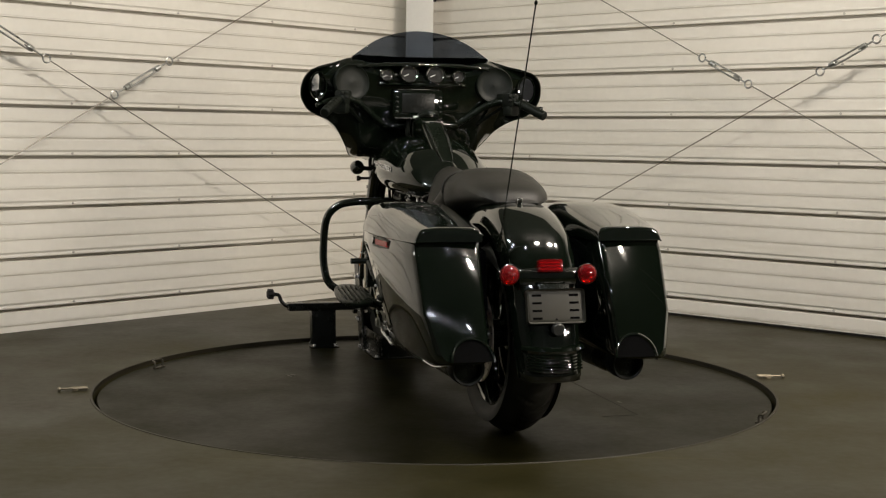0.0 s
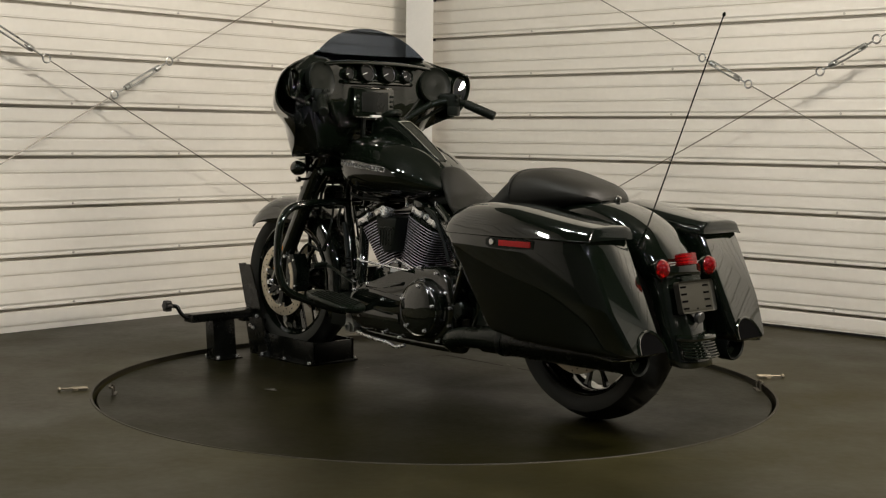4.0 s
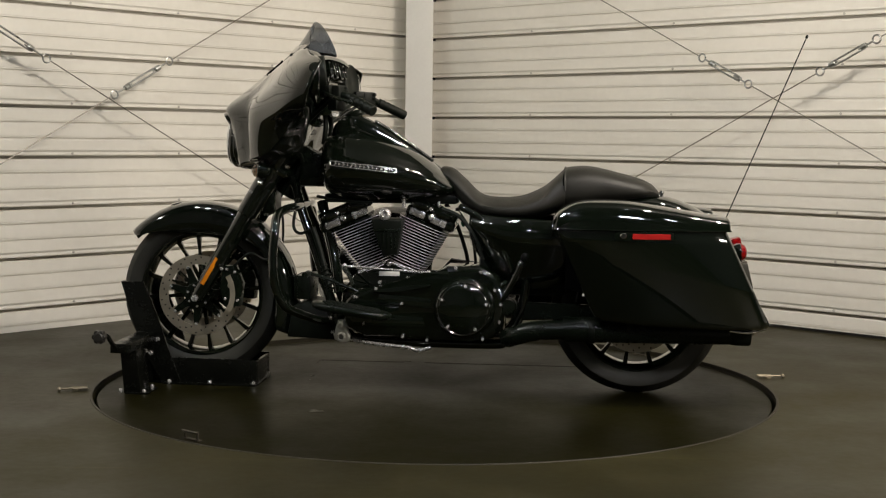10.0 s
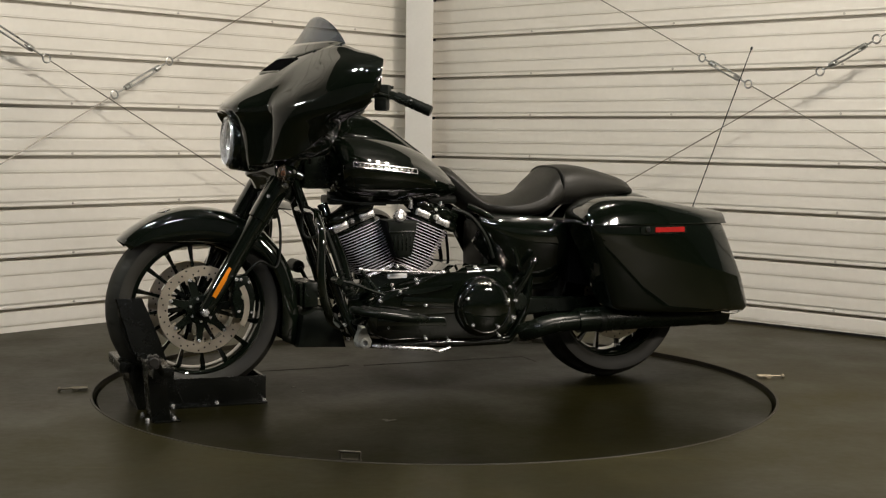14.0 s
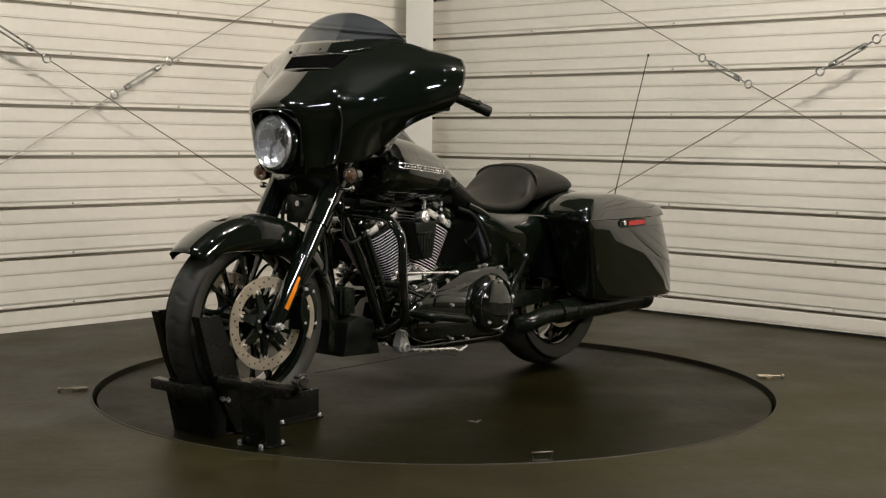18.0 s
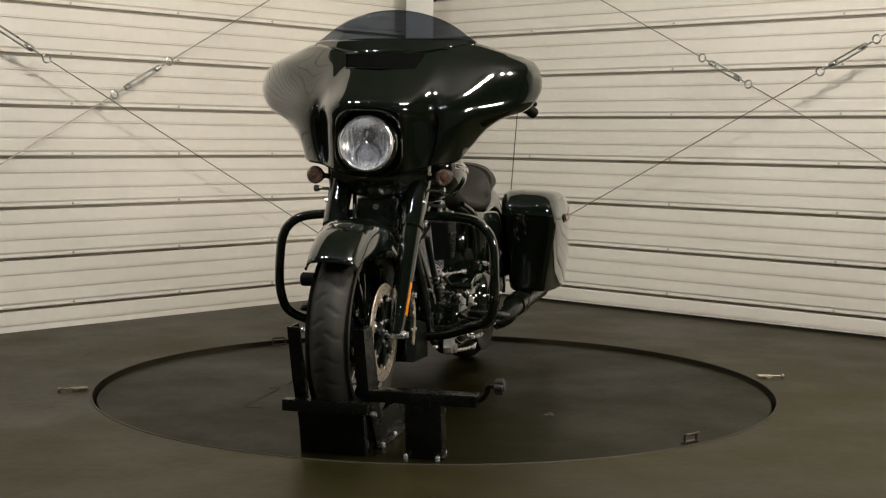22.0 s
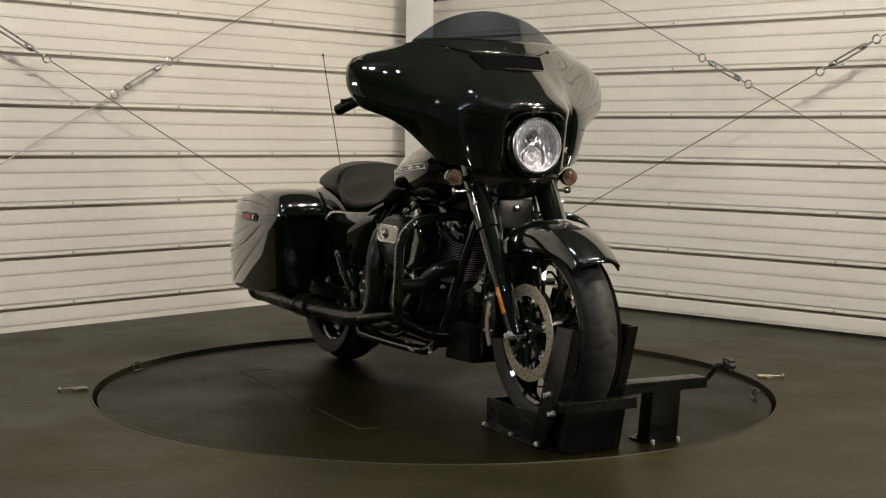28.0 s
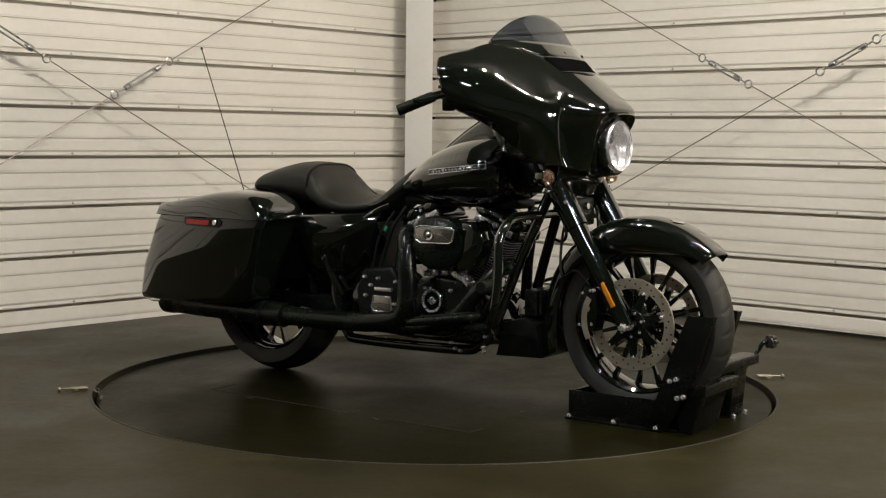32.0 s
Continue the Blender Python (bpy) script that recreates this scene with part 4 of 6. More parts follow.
# ---- saddlebags ----
def bag_ring(xt, xb, zb, zt, yi, yo, yib, yob, r=0.03, n=5):
    """A rounded section of a saddlebag; x runs from xt at the top to xb at the bottom."""
    crease = 0.592 - 0.165 * min(1.0, max(0.0, (-0.459 - xt) / 0.60))
    c = [(yi, zt), (yo - 0.002, zt), (yo + 0.003, 0.604), (yo - 0.003, crease), (yob, zb), (yib, zb)]
    row = []
    for i in range(6):
        p, q, o = V((*c[i], 0)), V((*c[(i + 1) % 6], 0)), V((*c[i - 1], 0))
        rr = r if i > 3 else (0.006, 0.004, 0.009, 0.005)[i]
        a, b = p + (o - p).normalized() * rr, p + (q - p).normalized() * rr
        for k in range(n):
            t = k / (n - 1)
            u = a * (1 - t) ** 2 + p * 2 * t * (1 - t) + b * t * t
            row.append((u.x, u.y))
    return [V((xt + (xb - xt) * (zt - z) / max(1e-6, zt - zb), y, z)) for y, z in row]


for s in (1, -1):
    sec = [(-0.459, -0.598, 0.345, 0.646, 0.255, 0.404, 0.262, 0.345), (-0.462, -0.603, 0.325, 0.646, 0.240, 0.422, 0.245, 0.361), (-0.470, -0.615, 0.312, 0.646, 0.228, 0.433, 0.235, 0.371), (-0.490, -0.636, 0.305, 0.646, 0.220, 0.439, 0.225, 0.376),
           (-0.62, -0.755, 0.292, 0.646, 0.195, 0.443, 0.205, 0.386), (-0.75, -0.88, 0.288, 0.646, 0.190, 0.445, 0.200, 0.396), (-0.88, -1.02, 0.285, 0.646, 0.190, 0.437, 0.200, 0.397), (-0.98, -1.13, 0.283, 0.646, 0.190, 0.424, 0.200, 0.389),
           (-1.045, -1.205, 0.283, 0.646, 0.194, 0.409, 0.202, 0.377), (-1.060, -1.225, 0.288, 0.646, 0.200, 0.401, 0.206, 0.362), (-1.066, -1.234, 0.295, 0.644, 0.210, 0.390, 0.214, 0.350)]
    bm = BM()
    rings(bm, [mir(bag_ring(*q), s) for q in sec])
    bag = part("saddlebag", bm, PAINT, bike, "gloss black hard saddlebag", smooth=40)
    bm = BM()
    lid = [(-0.449, 0.655, 0.26, 0.402), (-0.454, 0.678, 0.235, 0.426), (-0.474, 0.706, 0.215, 0.439), (-0.535, 0.737, 0.200, 0.446), (-0.62, 0.745, 0.188, 0.448), (-0.736, 0.741, 0.182, 0.449), (-0.85, 0.723, 0.182, 0.441), (-0.95, 0.706, 0.182, 0.431), (-1.020, 0.695, 0.186, 0.419), (-1.055, 0.690, 0.188, 0.411), (-1.074, 0.687, 0.190, 0.406), (-1.080, 0.680, 0.192, 0.403), (-1.082, 0.655, 0.193, 0.402)]
    rows = []
    for x, z, yi, yo in lid:
        h = z - 0.643
        w = yo - yi
        rows.append(mir([(x, yi, 0.643), (x, yi, 0.643 + h * 0.55), (x, yi + 0.012, 0.643 + h * 0.85), (x, yi + 0.035, z - h * 0.03), (x, yi + w * 0.4, z), (x, yo - w * 0.35, z - h * 0.01), (x, yo - 0.052, z - h * 0.05), (x, yo - 0.027, z - h * 0.13), (x, yo - 0.014, z - h * 0.30), (x, yo - 0.004, 0.643 + h * 0.30), (x, yo + 0.001, 0.643)], s))
    cols = [spline([r[j] for r in rows], 3) for j in range(11)]
    rings(bm, [[c[i] for c in cols] for i in range(len(cols[0]))])
    part("lid", bm, PAINT, bag, smooth=50)
    bm = BM()
    pts = [(q[0] - 0.001, q[3] * 1.0 + 0.0005, 0.6415) for q in lid]
    tube(bm, mir(pts, s), 0.0026, 6, n=2)
    part("lid_seam", bm, PAINT, bag)
    # reflector and latch
    bm = BM()
    x0, x1 = -0.735, -0.868
    y0, y1 = 0.4475, 0.4395
    rows = [mir([(x, y - 0.003, 0.608), (x, y + 0.006, 0.611), (x, y + 0.006, 0.629), (x, y - 0.003, 0.632)], s) for x, y in ((x0, y0), ((x0 + x1) / 2, 0.444), (x1, y1))]
    rings(bm, rows)
    part("side_reflector", bm, REDREF, bag, "red side reflector")
    bm = BM()
    rows = [mir([(x, y - 0.006, 0.601 + k), (x, y + 0.003, 0.603 + k), (x, y + 0.003, 0.637 - k), (x, y - 0.006, 0.640 - k)], s) for x, y, k in ((-0.672, 0.4465, 0.008), (-0.69, 0.4475, 0.0), (-0.79, 0.4465, 0.0), (-0.88, 0.4385, 0.004))]
    rings(bm, rows)
    part("latch_plate", bm, SATIN, bag)
    bm = BM()
    c = V((-0.703, 0.449 * s, 0.622))
    cyl(bm, c, c + V((0, 0.007 * s, 0)), 0.0115, seg=20, bevel=0.002)
    part("lock", bm, CHROME, bag, "round chrome lock")
    # muffler below the bag
    bm = BM()
    y = 0.262 * s
    if s > 0:
        tube(bm, [(-0.290, y * 0.85, 0.215), (-0.325, y, 0.232), (-0.40, y * 1.04, 0.252), (-0.52, y * 1.04, 0.258)], 0.037, 16)
    tube(bm, [(-0.50, y * 1.02, 0.258), (-0.56, y * 1.02, 0.260), (-0.9, y, 0.262), (-1.10, y * 0.99, 0.264), (-1.145, y * 0.99, 0.265)], 0.048, 24, n=4)
    muffler = part("muffler", bm, SATIN, bike, "satin black exhaust muffler")
    bm = BM()
    lathe(bm, [(0.049, -0.05), (0.053, -0.02), (0.053, 0.022), (0.050, 0.028), (0.044, 0.024), (0.042, -0.04), (0.001, -0.04)], (-1.150, y * 0.99, 0.266), (-1, 0, 0), 32)
    part("tailpipe", bm, MATTE, muffler)
    bm = BM()
    lathe(bm, [(0.0495, -0.012), (0.0505, -0.008), (0.0505, 0.008), (0.0495, 0.012)], (-0.60, y * 1.02, 0.258), (1, 0, 0), 28)
    part("clamp", bm, MATTE, muffler)
    # recess round the muffler's end, its shade painted as a black panel, with its raised edge
    def back(dy, z, lift):
        return V((-1.2335 + (z - 0.295) * 0.48 - lift, y + dy, z))
    arc = [(0.066 * math.cos(math.pi * k / 14), 0.296 + 0.066 * math.sin(math.pi * k / 14)) for k in range(15)]
    bm = BM()
    rings(bm, [[back(dy, z, lift) for dy, z in arc] for lift in (-0.004, 0.002)])
    recess = part("dark_recess_panel", bm, VOID, bag)
    bm = BM()
    tube(bm, [back(dy, z, 0.002) for dy, z in arc], 0.0055, 8, n=2)
    part("recess_edge", bm, PAINT, recess)
    # bag guard under the rear corner
    bm = BM()
    tube(bm, mir([(-1.09, 0.375, 0.282), (-1.16, 0.362, 0.275), (-1.222, 0.335, 0.285)], s), 0.004, 8)
    part("bag_rail", bm, CHROME, bag)

# added black fillers that darken the gaps between mudguard and saddlebags
for s in (1, -1):
    bm = BM()
    prism(bm, [(-0.50, 0.40), (-0.50, 0.60), (-0.72, 0.63), (-0.92, 0.60), (-0.95, 0.42), (-0.90, 0.36), (-0.70, 0.36)], 0.128 * s, 0.200 * s, 0.010)
    part("bag_gap_filler", bm, VOID, bike)

# exhaust headers
bm = BM()
tube(bm, [(0.02, -0.16, 0.60), (0.055, -0.215, 0.585), (0.075, -0.245, 0.50), (0.085, -0.25, 0.38), (0.06, -0.255, 0.305), (-0.03, -0.258, 0.275), (-0.20, -0.262, 0.262), (-0.52, -0.266, 0.258)], 0.037, 18, n=6)
header = part("exhaust_header", bm, SATIN, bike, "satin black exhaust pipe with heat shield")
bm = BM()
tube(bm, [(0.43, -0.08, 0.50), (0.43, -0.17, 0.49), (0.37, -0.215, 0.41), (0.27, -0.225, 0.31), (0.12, -0.225, 0.262), (-0.06, -0.24, 0.262)], 0.030, 16, n=6)
part("front_header", bm, SATIN, header)

# ---- tail ----
bm = BM()
tube(bm, [(-1.125, 0.155, 0.548), (-1.125, 0, 0.548), (-1.125, -0.155, 0.548)], 0.016, 12)
box(bm, (-1.125, 0, 0.535), (0.05, 0.19, 0.045), 0.012)
part("tail_light_bar", bm, PAINT, bike)
for s in (1, -1):
    c = V((-1.140, 0.126 * s, 0.546))
    bm = BM()
    lathe(bm, [(0.001, -0.03), (0.018, -0.026), (0.029, -0.010), (0.033, 0.004), (0.033, 0.012), (0.030, 0.014)], c, (-1, 0, 0.08), 28)
    tl = part("tail_light", bm, PAINT, bike, "round red tail light")
    bm = BM()
    lathe(bm, [(0.031, 0.010), (0.0305, 0.017), (0.025, 0.028), (0.013, 0.034), (0.001, 0.036)], c, (-1, 0, 0.08), 28)
    part("lens", bm, RED, tl, "red ribbed lens")
    bm = BM()
    lathe(bm, [(0.029, 0.012), (0.018, 0.002), (0.006, 0.0), (0.006, 0.018), (0.001, 0.019)], c, (-1, 0, 0.08), 14)
    part("reflector", bm, CHROME, tl, smooth=0)
bm = BM()
box(bm, (0, 0, 0), (0.034, 0.076, 0.040), 0.006, Matrix.Translation((-1.150, -0.004, 0.572)) @ Matrix.Rotation(radians(14), 4, "Y"))
brake = part("brake_light", bm, RED, bike, "rectangular red brake light")
bm = BM()
for k in range(3):
    box(bm, (0, 0, -0.010 + 0.010 * k), (0.012, 0.066, 0.004), 0.001, Matrix.Translation((-1.146, -0.004, 0.572)) @ Matrix.Rotation(radians(14), 4, "Y"))
pieces("lamp_cell", bm, REDREF, brake)
PL = Matrix.Translation((-1.186, -0.012, 0.452)) @ Matrix.Rotation(radians(14), 4, "Y")
bm = BM()
box(bm, (0, 0, 0), (0.0025, 0.186, 0.106), 0.012, PL, 3)
plate_ob = part("number_plate_blank", bm, mat("brushed_plate", (0.036, 0.034, 0.024), 0.5, 0.1, 0.12, 20.0, 300.0), bike, "blank grey slotted number plate holder")
# plate slots, their dark openings painted as flat black bars
bm = BM()
for sy in (1, -1):
    for k in range(4):
        box(bm, (-0.0016, sy * 0.060, 0.034 - k * 0.0235), (0.0015, 0.030, 0.0065), 0.0, PL)
cyl(bm, PL @ V((-0.001, 0, -0.04)), PL @ V((-0.0025, 0, -0.04)), 0.003, seg=8)
pieces("plate_slot", bm, VOID, plate_ob)
bm = BM()
box(bm, (0.008, 0, 0.01), (0.010, 0.10, 0.12), 0.003, PL)
part("plate_bracket", bm, SATIN, plate_ob)
bm = BM()
lathe(bm, [(0.001, 0.004), (0.017, 0.004), (0.020, 0.0), (0.020, -0.012)], (-1.206, -0.016, 0.383), (-1, 0, -0.24), 24)
part("round_reflector", bm, mat("grey_reflector", (0.07, 0.07, 0.065), 0.3, 0.3), plate_ob)
bm = BM()
for k in range(7):
    z = 0.318 - k * 0.0085
    tube(bm, [(-1.205 - k * 0.003, -0.088, z), (-1.238 - k * 0.004, -0.04, z - 0.004), (-1.240 - k * 0.004, 0.04, z - 0.004), (-1.205 - k * 0.003, 0.088, z)], 0.0032, 6)
pieces("fender_louvre", bm, PAINT, rear_fender, "ribbed black mudguard tip")
bm = BM()
tube(bm, [(-1.195, -0.095, 0.325), (-1.232, -0.045, 0.322), (-1.232, 0.045, 0.322), (-1.195, 0.095, 0.325)], 0.012, 8)
pieces("fender_tip", bm, PAINT, rear_fender)
bm = BM()
tube(bm, [(-1.080, 0.135, 0.641), (-1.368, 0.131, 1.345)], 0.0022, 8, smooth=False)
ant = part("antenna", bm, MATTE, bike, "thin black whip antenna")
bm = BM()
lathe(bm, [(0.001, -0.02), (0.010, -0.018), (0.009, 0.0), (0.005, 0.03), (0.003, 0.045)], (-1.075, 0.135, 0.632), (-0.38, 0, 0.92), 14)
lathe(bm, [(0.001, -0.006), (0.005, -0.004), (0.0055, 0.0), (0.004, 0.006), (0.001, 0.008)], (-1.368, 0.131, 1.345), (-0.38, 0, 0.92), 10)
pieces("antenna_end", bm, SATIN, ant)

# ---- frame and engine ----
for s in (1, -1):
    bm = BM()
    tube(bm, mir([(0.57, 0.03, 0.80), (0.53, 0.06, 0.68), (0.46, 0.09, 0.50), (0.38, 0.12, 0.27), (0.33, 0.14, 0.205), (0.24, 0.15, 0.185), (-0.20, 0.15, 0.178), (-0.28, 0.15, 0.20), (-0.34, 0.145, 0.32), (-0.36, 0.14, 0.50)], s), 0.019, 14, n=5)
    part("frame_rail", bm, PAINT, bike, "gloss black frame tube")
    # engine guard
    bm = BM()
    tube(bm, mir([(0.53, 0.0, 0.690), (0.535, 0.15, 0.690), (0.55, 0.27, 0.685), (0.565, 0.335, 0.665), (0.565, 0.377, 0.61), (0.570, 0.388, 0.50), (0.562, 0.386, 0.41), (0.535, 0.365, 0.340), (0.50, 0.29, 0.300), (0.44, 0.19, 0.262), (0.41, 0.12, 0.25)], s), 0.0165, 16, n=6)
    part("engine_guard", bm, PAINT, bike, "gloss black tubular engine guard")
    # footboards
    bm = BM()
    tilt = Matrix.Translation((0.288, 0.315 * s, 0.320)) @ Matrix.Rotation(radians(-8.7), 4, "Y")
    def pad(k, z):
        return [tilt @ V((math.copysign(abs(math.cos(a)) ** 0.75, math.cos(a)) * 0.152 * k, math.copysign(abs(math.sin(a)) ** 0.8, math.sin(a)) * (0.070 * k), z)) for a in (math.tau * i / 32 for i in range(32))]
    rings(bm, [pad(0.90, -0.016), pad(0.97, -0.012), pad(1.0, -0.002), pad(0.99, 0.006), pad(0.94, 0.010)])
    fb = part("footboard", bm, SATIN, bike, "black rounded rider footboard", smooth=45)
    bm = BM()
    for k in range(6):
        box(bm, (0, 0, 0), (0.23 - 0.016 * abs(k - 2.5), 0.008, 0.005), 0.002, tilt @ Matrix.Translation((0, (k - 2.5) * 0.019, 0.0115)))
    pieces("rubber_rib", bm, MATTE, fb)
    bm = BM()
    tube(bm, mir([(0.36, 0.13, 0.27), (0.37, 0.20, 0.28), (0.36, 0.26, 0.305)], s), 0.012, 10)
    tube(bm, mir([(0.22, 0.15, 0.26), (0.22, 0.20, 0.28), (0.22, 0.26, 0.305)], s), 0.012, 10)
    pieces("footboard_bracket", bm, SATIN, fb)
    # side cover
    bm = BM()
    P = []
    for x, lo, hi, y in ((-0.135, 0.56, 0.665, 0.150), (-0.20, 0.47, 0.660, 0.178), (-0.28, 0.40, 0.655, 0.196), (-0.38, 0.385, 0.650, 0.208), (-0.46, 0.40, 0.645, 0.212), (-0.53, 0.44, 0.640, 0.200)):
        P.append(mir([(x, y - 0.075, lo), (x, y - 0.042, lo + (hi - lo) * 0.2), (x, y - 0.012, lo + (hi - lo) * 0.5), (x, y + 0.006, lo + (hi - lo) * 0.8), (x, y - 0.022, hi + 0.01)], s))
    surf(bm, P, 4, 4)
    thick(part("side_cover", bm, PAINT, bike, "gloss black side cover", smooth=60), 0.004, 0.0)
    bm = BM()
    tube(bm, mir([(-0.095, 0.125, 0.70), (-0.18, 0.155, 0.655), (-0.26, 0.175, 0.56), (-0.30, 0.17, 0.46)], s), 0.013, 10)
    part("seat_strut", bm, PAINT, bike)
    # swingarm and passenger peg
    bm = BM()
    prism(bm, [(-0.30, 0.27), (-0.30, 0.345), (-0.62, 0.335), (-0.80, 0.345), (-0.83, 0.31), (-0.80, 0.275), (-0.62, 0.285)], 0.125 * s, 0.160 * s, 0.010)
    part("swingarm", bm, SATIN, bike)
    bm = BM()
    tube(bm, mir([(-0.262, 0.20, 0.352), (-0.300, 0.215, 0.415), (-0.335, 0.225, 0.488)], s), 0.0145, 12, r_end=0.012)
    lathe(bm, [(0.001, -0.012), (0.016, -0.008), (0.017, 0.004), (0.012, 0.012), (0.001, 0.014)], mir([(-0.337, 0.225, 0.492)], s)[0], (-0.4, 0, 0.9), 16)
    tube(bm, mir([(-0.245, 0.19, 0.37), (-0.275, 0.20, 0.42), (-0.300, 0.18, 0.40)], s), 0.010, 10)
    part("passenger_peg", bm, PAINT, bike)
bm = BM()
box(bm, (-0.34, 0, 0.50), (0.34, 0.22, 0.28), 0.03)
box(bm, (0.18, 0, 0.722), (0.52, 0.12, 0.035), 0.012)
part("battery_box", bm, MATTE, bike)
bm = BM()
cyl(bm, (0.605, 0, 0.73), (0.50, 0, 0.91), 0.042, seg=20)
box(bm, (0.47, 0, 0.83), (0.14, 0.13, 0.13), 0.02)
part("steering_head", bm, SATIN, bike)

CR = V((0.178, 0, 0.318))
bm = BM()
prism(bm, [(0.03, 0.20), (0.33, 0.20), (0.375, 0.26), (0.365, 0.36), (0.31, 0.435), (0.18, 0.475), (0.05, 0.435), (-0.01, 0.36)], -0.125, 0.080, 0.02)
prism(bm, [(-0.27, 0.22), (0.02, 0.20), (0.03, 0.40), (-0.05, 0.47), (-0.22, 0.46), (-0.28, 0.38)], -0.14, 0.14, 0.02)
engine = part("crankcase", bm, PAINT, bike, "black engine crankcase")
fin_mesh = {}


def fin_piece(name, w, d, parent, m):
    """A cooling fin: a dark plate with bright machined edges."""
    key = (round(w, 3), round(d, 3))
    if key not in fin_mesh:
        bm = BM()
        n = 28
        def ringp(k, z):
            return [V((math.copysign(abs(math.cos(a)) ** 0.55, math.cos(a)) * w * k, math.copysign(abs(math.sin(a)) ** 0.55, math.sin(a)) * d * k, z)) for a in (math.tau * (i + 0.5) / n for i in range(n))]
        rings(bm, [ringp(0.98, -0.0016), ringp(1, -0.0012), ringp(1, 0.0012), ringp(0.98, 0.0016)])
        ob = part(name, bm, SATIN, parent, smooth=0)
        ob.data.materials.append(FIN)
        for p in ob.data.polygons:
            if abs(p.normal.z) < 0.6 and p.area < 0.01:
                p.material_index = 1
        ob.matrix_basis = m
        fin_mesh[key] = ob
        return ob
    return share(name, fin_mesh[key], m, parent)


for f in (1, -1):
    m = Matrix.Translation(CR) @ Matrix.Rotation(radians(22.5 * f), 4, "Y")
    bm = BM()
    rows = [[m @ V((math.copysign(abs(math.cos(a)) ** 0.5, math.cos(a)) * r + dx, math.copysign(abs(math.sin(a)) ** 0.5, math.sin(a)) * 0.080, z)) for a in (math.tau * k / 28 for k in range(28))] for r, z, dx in ((0.045, 0.10, 0.0), (0.050, 0.15, 0.0), (0.068, 0.22, 0.008 if f > 0 else 0.0), (0.084, 0.345, 0.024 if f > 0 else 0.0))]
    rings(bm, rows)
    cylinder = part("cylinder", bm, SATIN, bike, "black finned engine cylinder with bright fin edges")
    for k in range(18):
        z = 0.148 + k * 0.0109
        w = 0.066 + 0.036 * (k / 17) ** 0.6
        fin_piece("cooling_fin", w, 0.094, cylinder, m @ Matrix.Translation(((0.024 if f > 0 else 0.0) * k / 17, 0, z)))
    # head and rocker boxes
    cx = 0.045 if f > 0 else -0.018
    bm = BM()
    box(bm, (cx, 0, 0.366), (0.200, 0.164, 0.042), 0.014, m, 3)
    box(bm, (cx + 0.01 * f, 0, 0.402), (0.170, 0.154, 0.044), 0.020, m, 4)
    head = part("cylinder_head", bm, PAINT, bike, "gloss black rocker cover")
    bm = BM()
    for sy in (1, -1):
        for lx in ((-0.023, 0.090) if f > 0 else (0.037, -0.052)):
            box(bm, (lx, 0.081 * sy, 0.366), (0.062, 0.014, 0.028), 0.006, m)
    pieces("head_cover", bm, BOLT, head, "polished head cover")
    for sy in (1, -1):
        for lx in ((-0.023, 0.090) if f > 0 else (0.037, -0.052)):
            bm = BM()
            rings(bm, [[m @ V((lx + math.cos(a) * 0.044 * k, 0.058 * sy + y * sy, 0.398 + math.sin(a) * 0.026 * k)) for a in (math.tau * i / 20 for i in range(20))] for y, k in ((0.0, 1.0), (0.018, 1.0), (0.028, 0.86), (0.034, 0.6), (0.036, 0.25))])
            part("rocker_bulge", bm, PAINT, head, smooth=60)
    bm = BM()
    for sx in (-0.055, 0.012, 0.08):
        for sy in (1, -1):
            p = m @ V((cx + sx * 0.9, 0.072 * sy, 0.400))
            cyl(bm, p, p + V((0, 0.016 * sy, 0)), 0.0065, seg=10, bevel=0.001)
    pieces("head_bolt", bm, BOLT, head)
    bm = BM()
    for sy in (1, -1):
        p = m @ V((cx - 0.002, 0.077 * sy, 0.372))
        lathe(bm, [(0.010, 0.0), (0.012, 0.006), (0.011, 0.016), (0.006, 0.020), (0.001, 0.020)], p, (0, sy, 0), 14)
    pieces("head_plug", bm, BOLT, head)
    # pushrod tubes on the right side
    bm = BM()
    for dx in (-0.028, 0.012):
        tube(bm, [CR + V((0.03 * f, -0.125, 0.10)), m @ V((dx, -0.108, 0.34))], 0.011, 12, smooth=False)
    pieces("pushrod_tube", bm, SATIN, engine)
bm = BM()
prism(bm, [(0.242, 0.648), (0.120, 0.648), (0.126, 0.610), (0.142, 0.512), (0.196, 0.506), (0.234, 0.610)], 0.0, 0.152, 0.010, 3)
horn = part("horn_cover", bm, MATTE, engine, "ribbed black tapered cover between the cylinders")
bm = BM()
box(bm, (0.181, 0.150, 0.606), (0.104, 0.014, 0.010), 0.004)
for k in range(5):
    box(bm, (0.148 + k * 0.016, 0.152, 0.566), (0.005, 0.006, 0.060), 0.002)
pieces("cover_rib", bm, SATIN, horn)
bm = BM()
lathe(bm, [(0.018, -0.03), (0.0235, 0.0), (0.022, 0.010), (0.012, 0.015), (0.010, 0.010), (0.001, 0.010)], (0.189, 0.146, 0.667), (0, 1, 0.1), 24)
cyl(bm, (0.125, 0.09, 0.69), (0.125, 0.09, 0.725), 0.008, seg=12)
cyl(bm, (-0.01, 0.06, 0.69), (-0.01, 0.06, 0.715), 0.006, seg=12)
pieces("ignition_knob", bm, BOLT, engine)
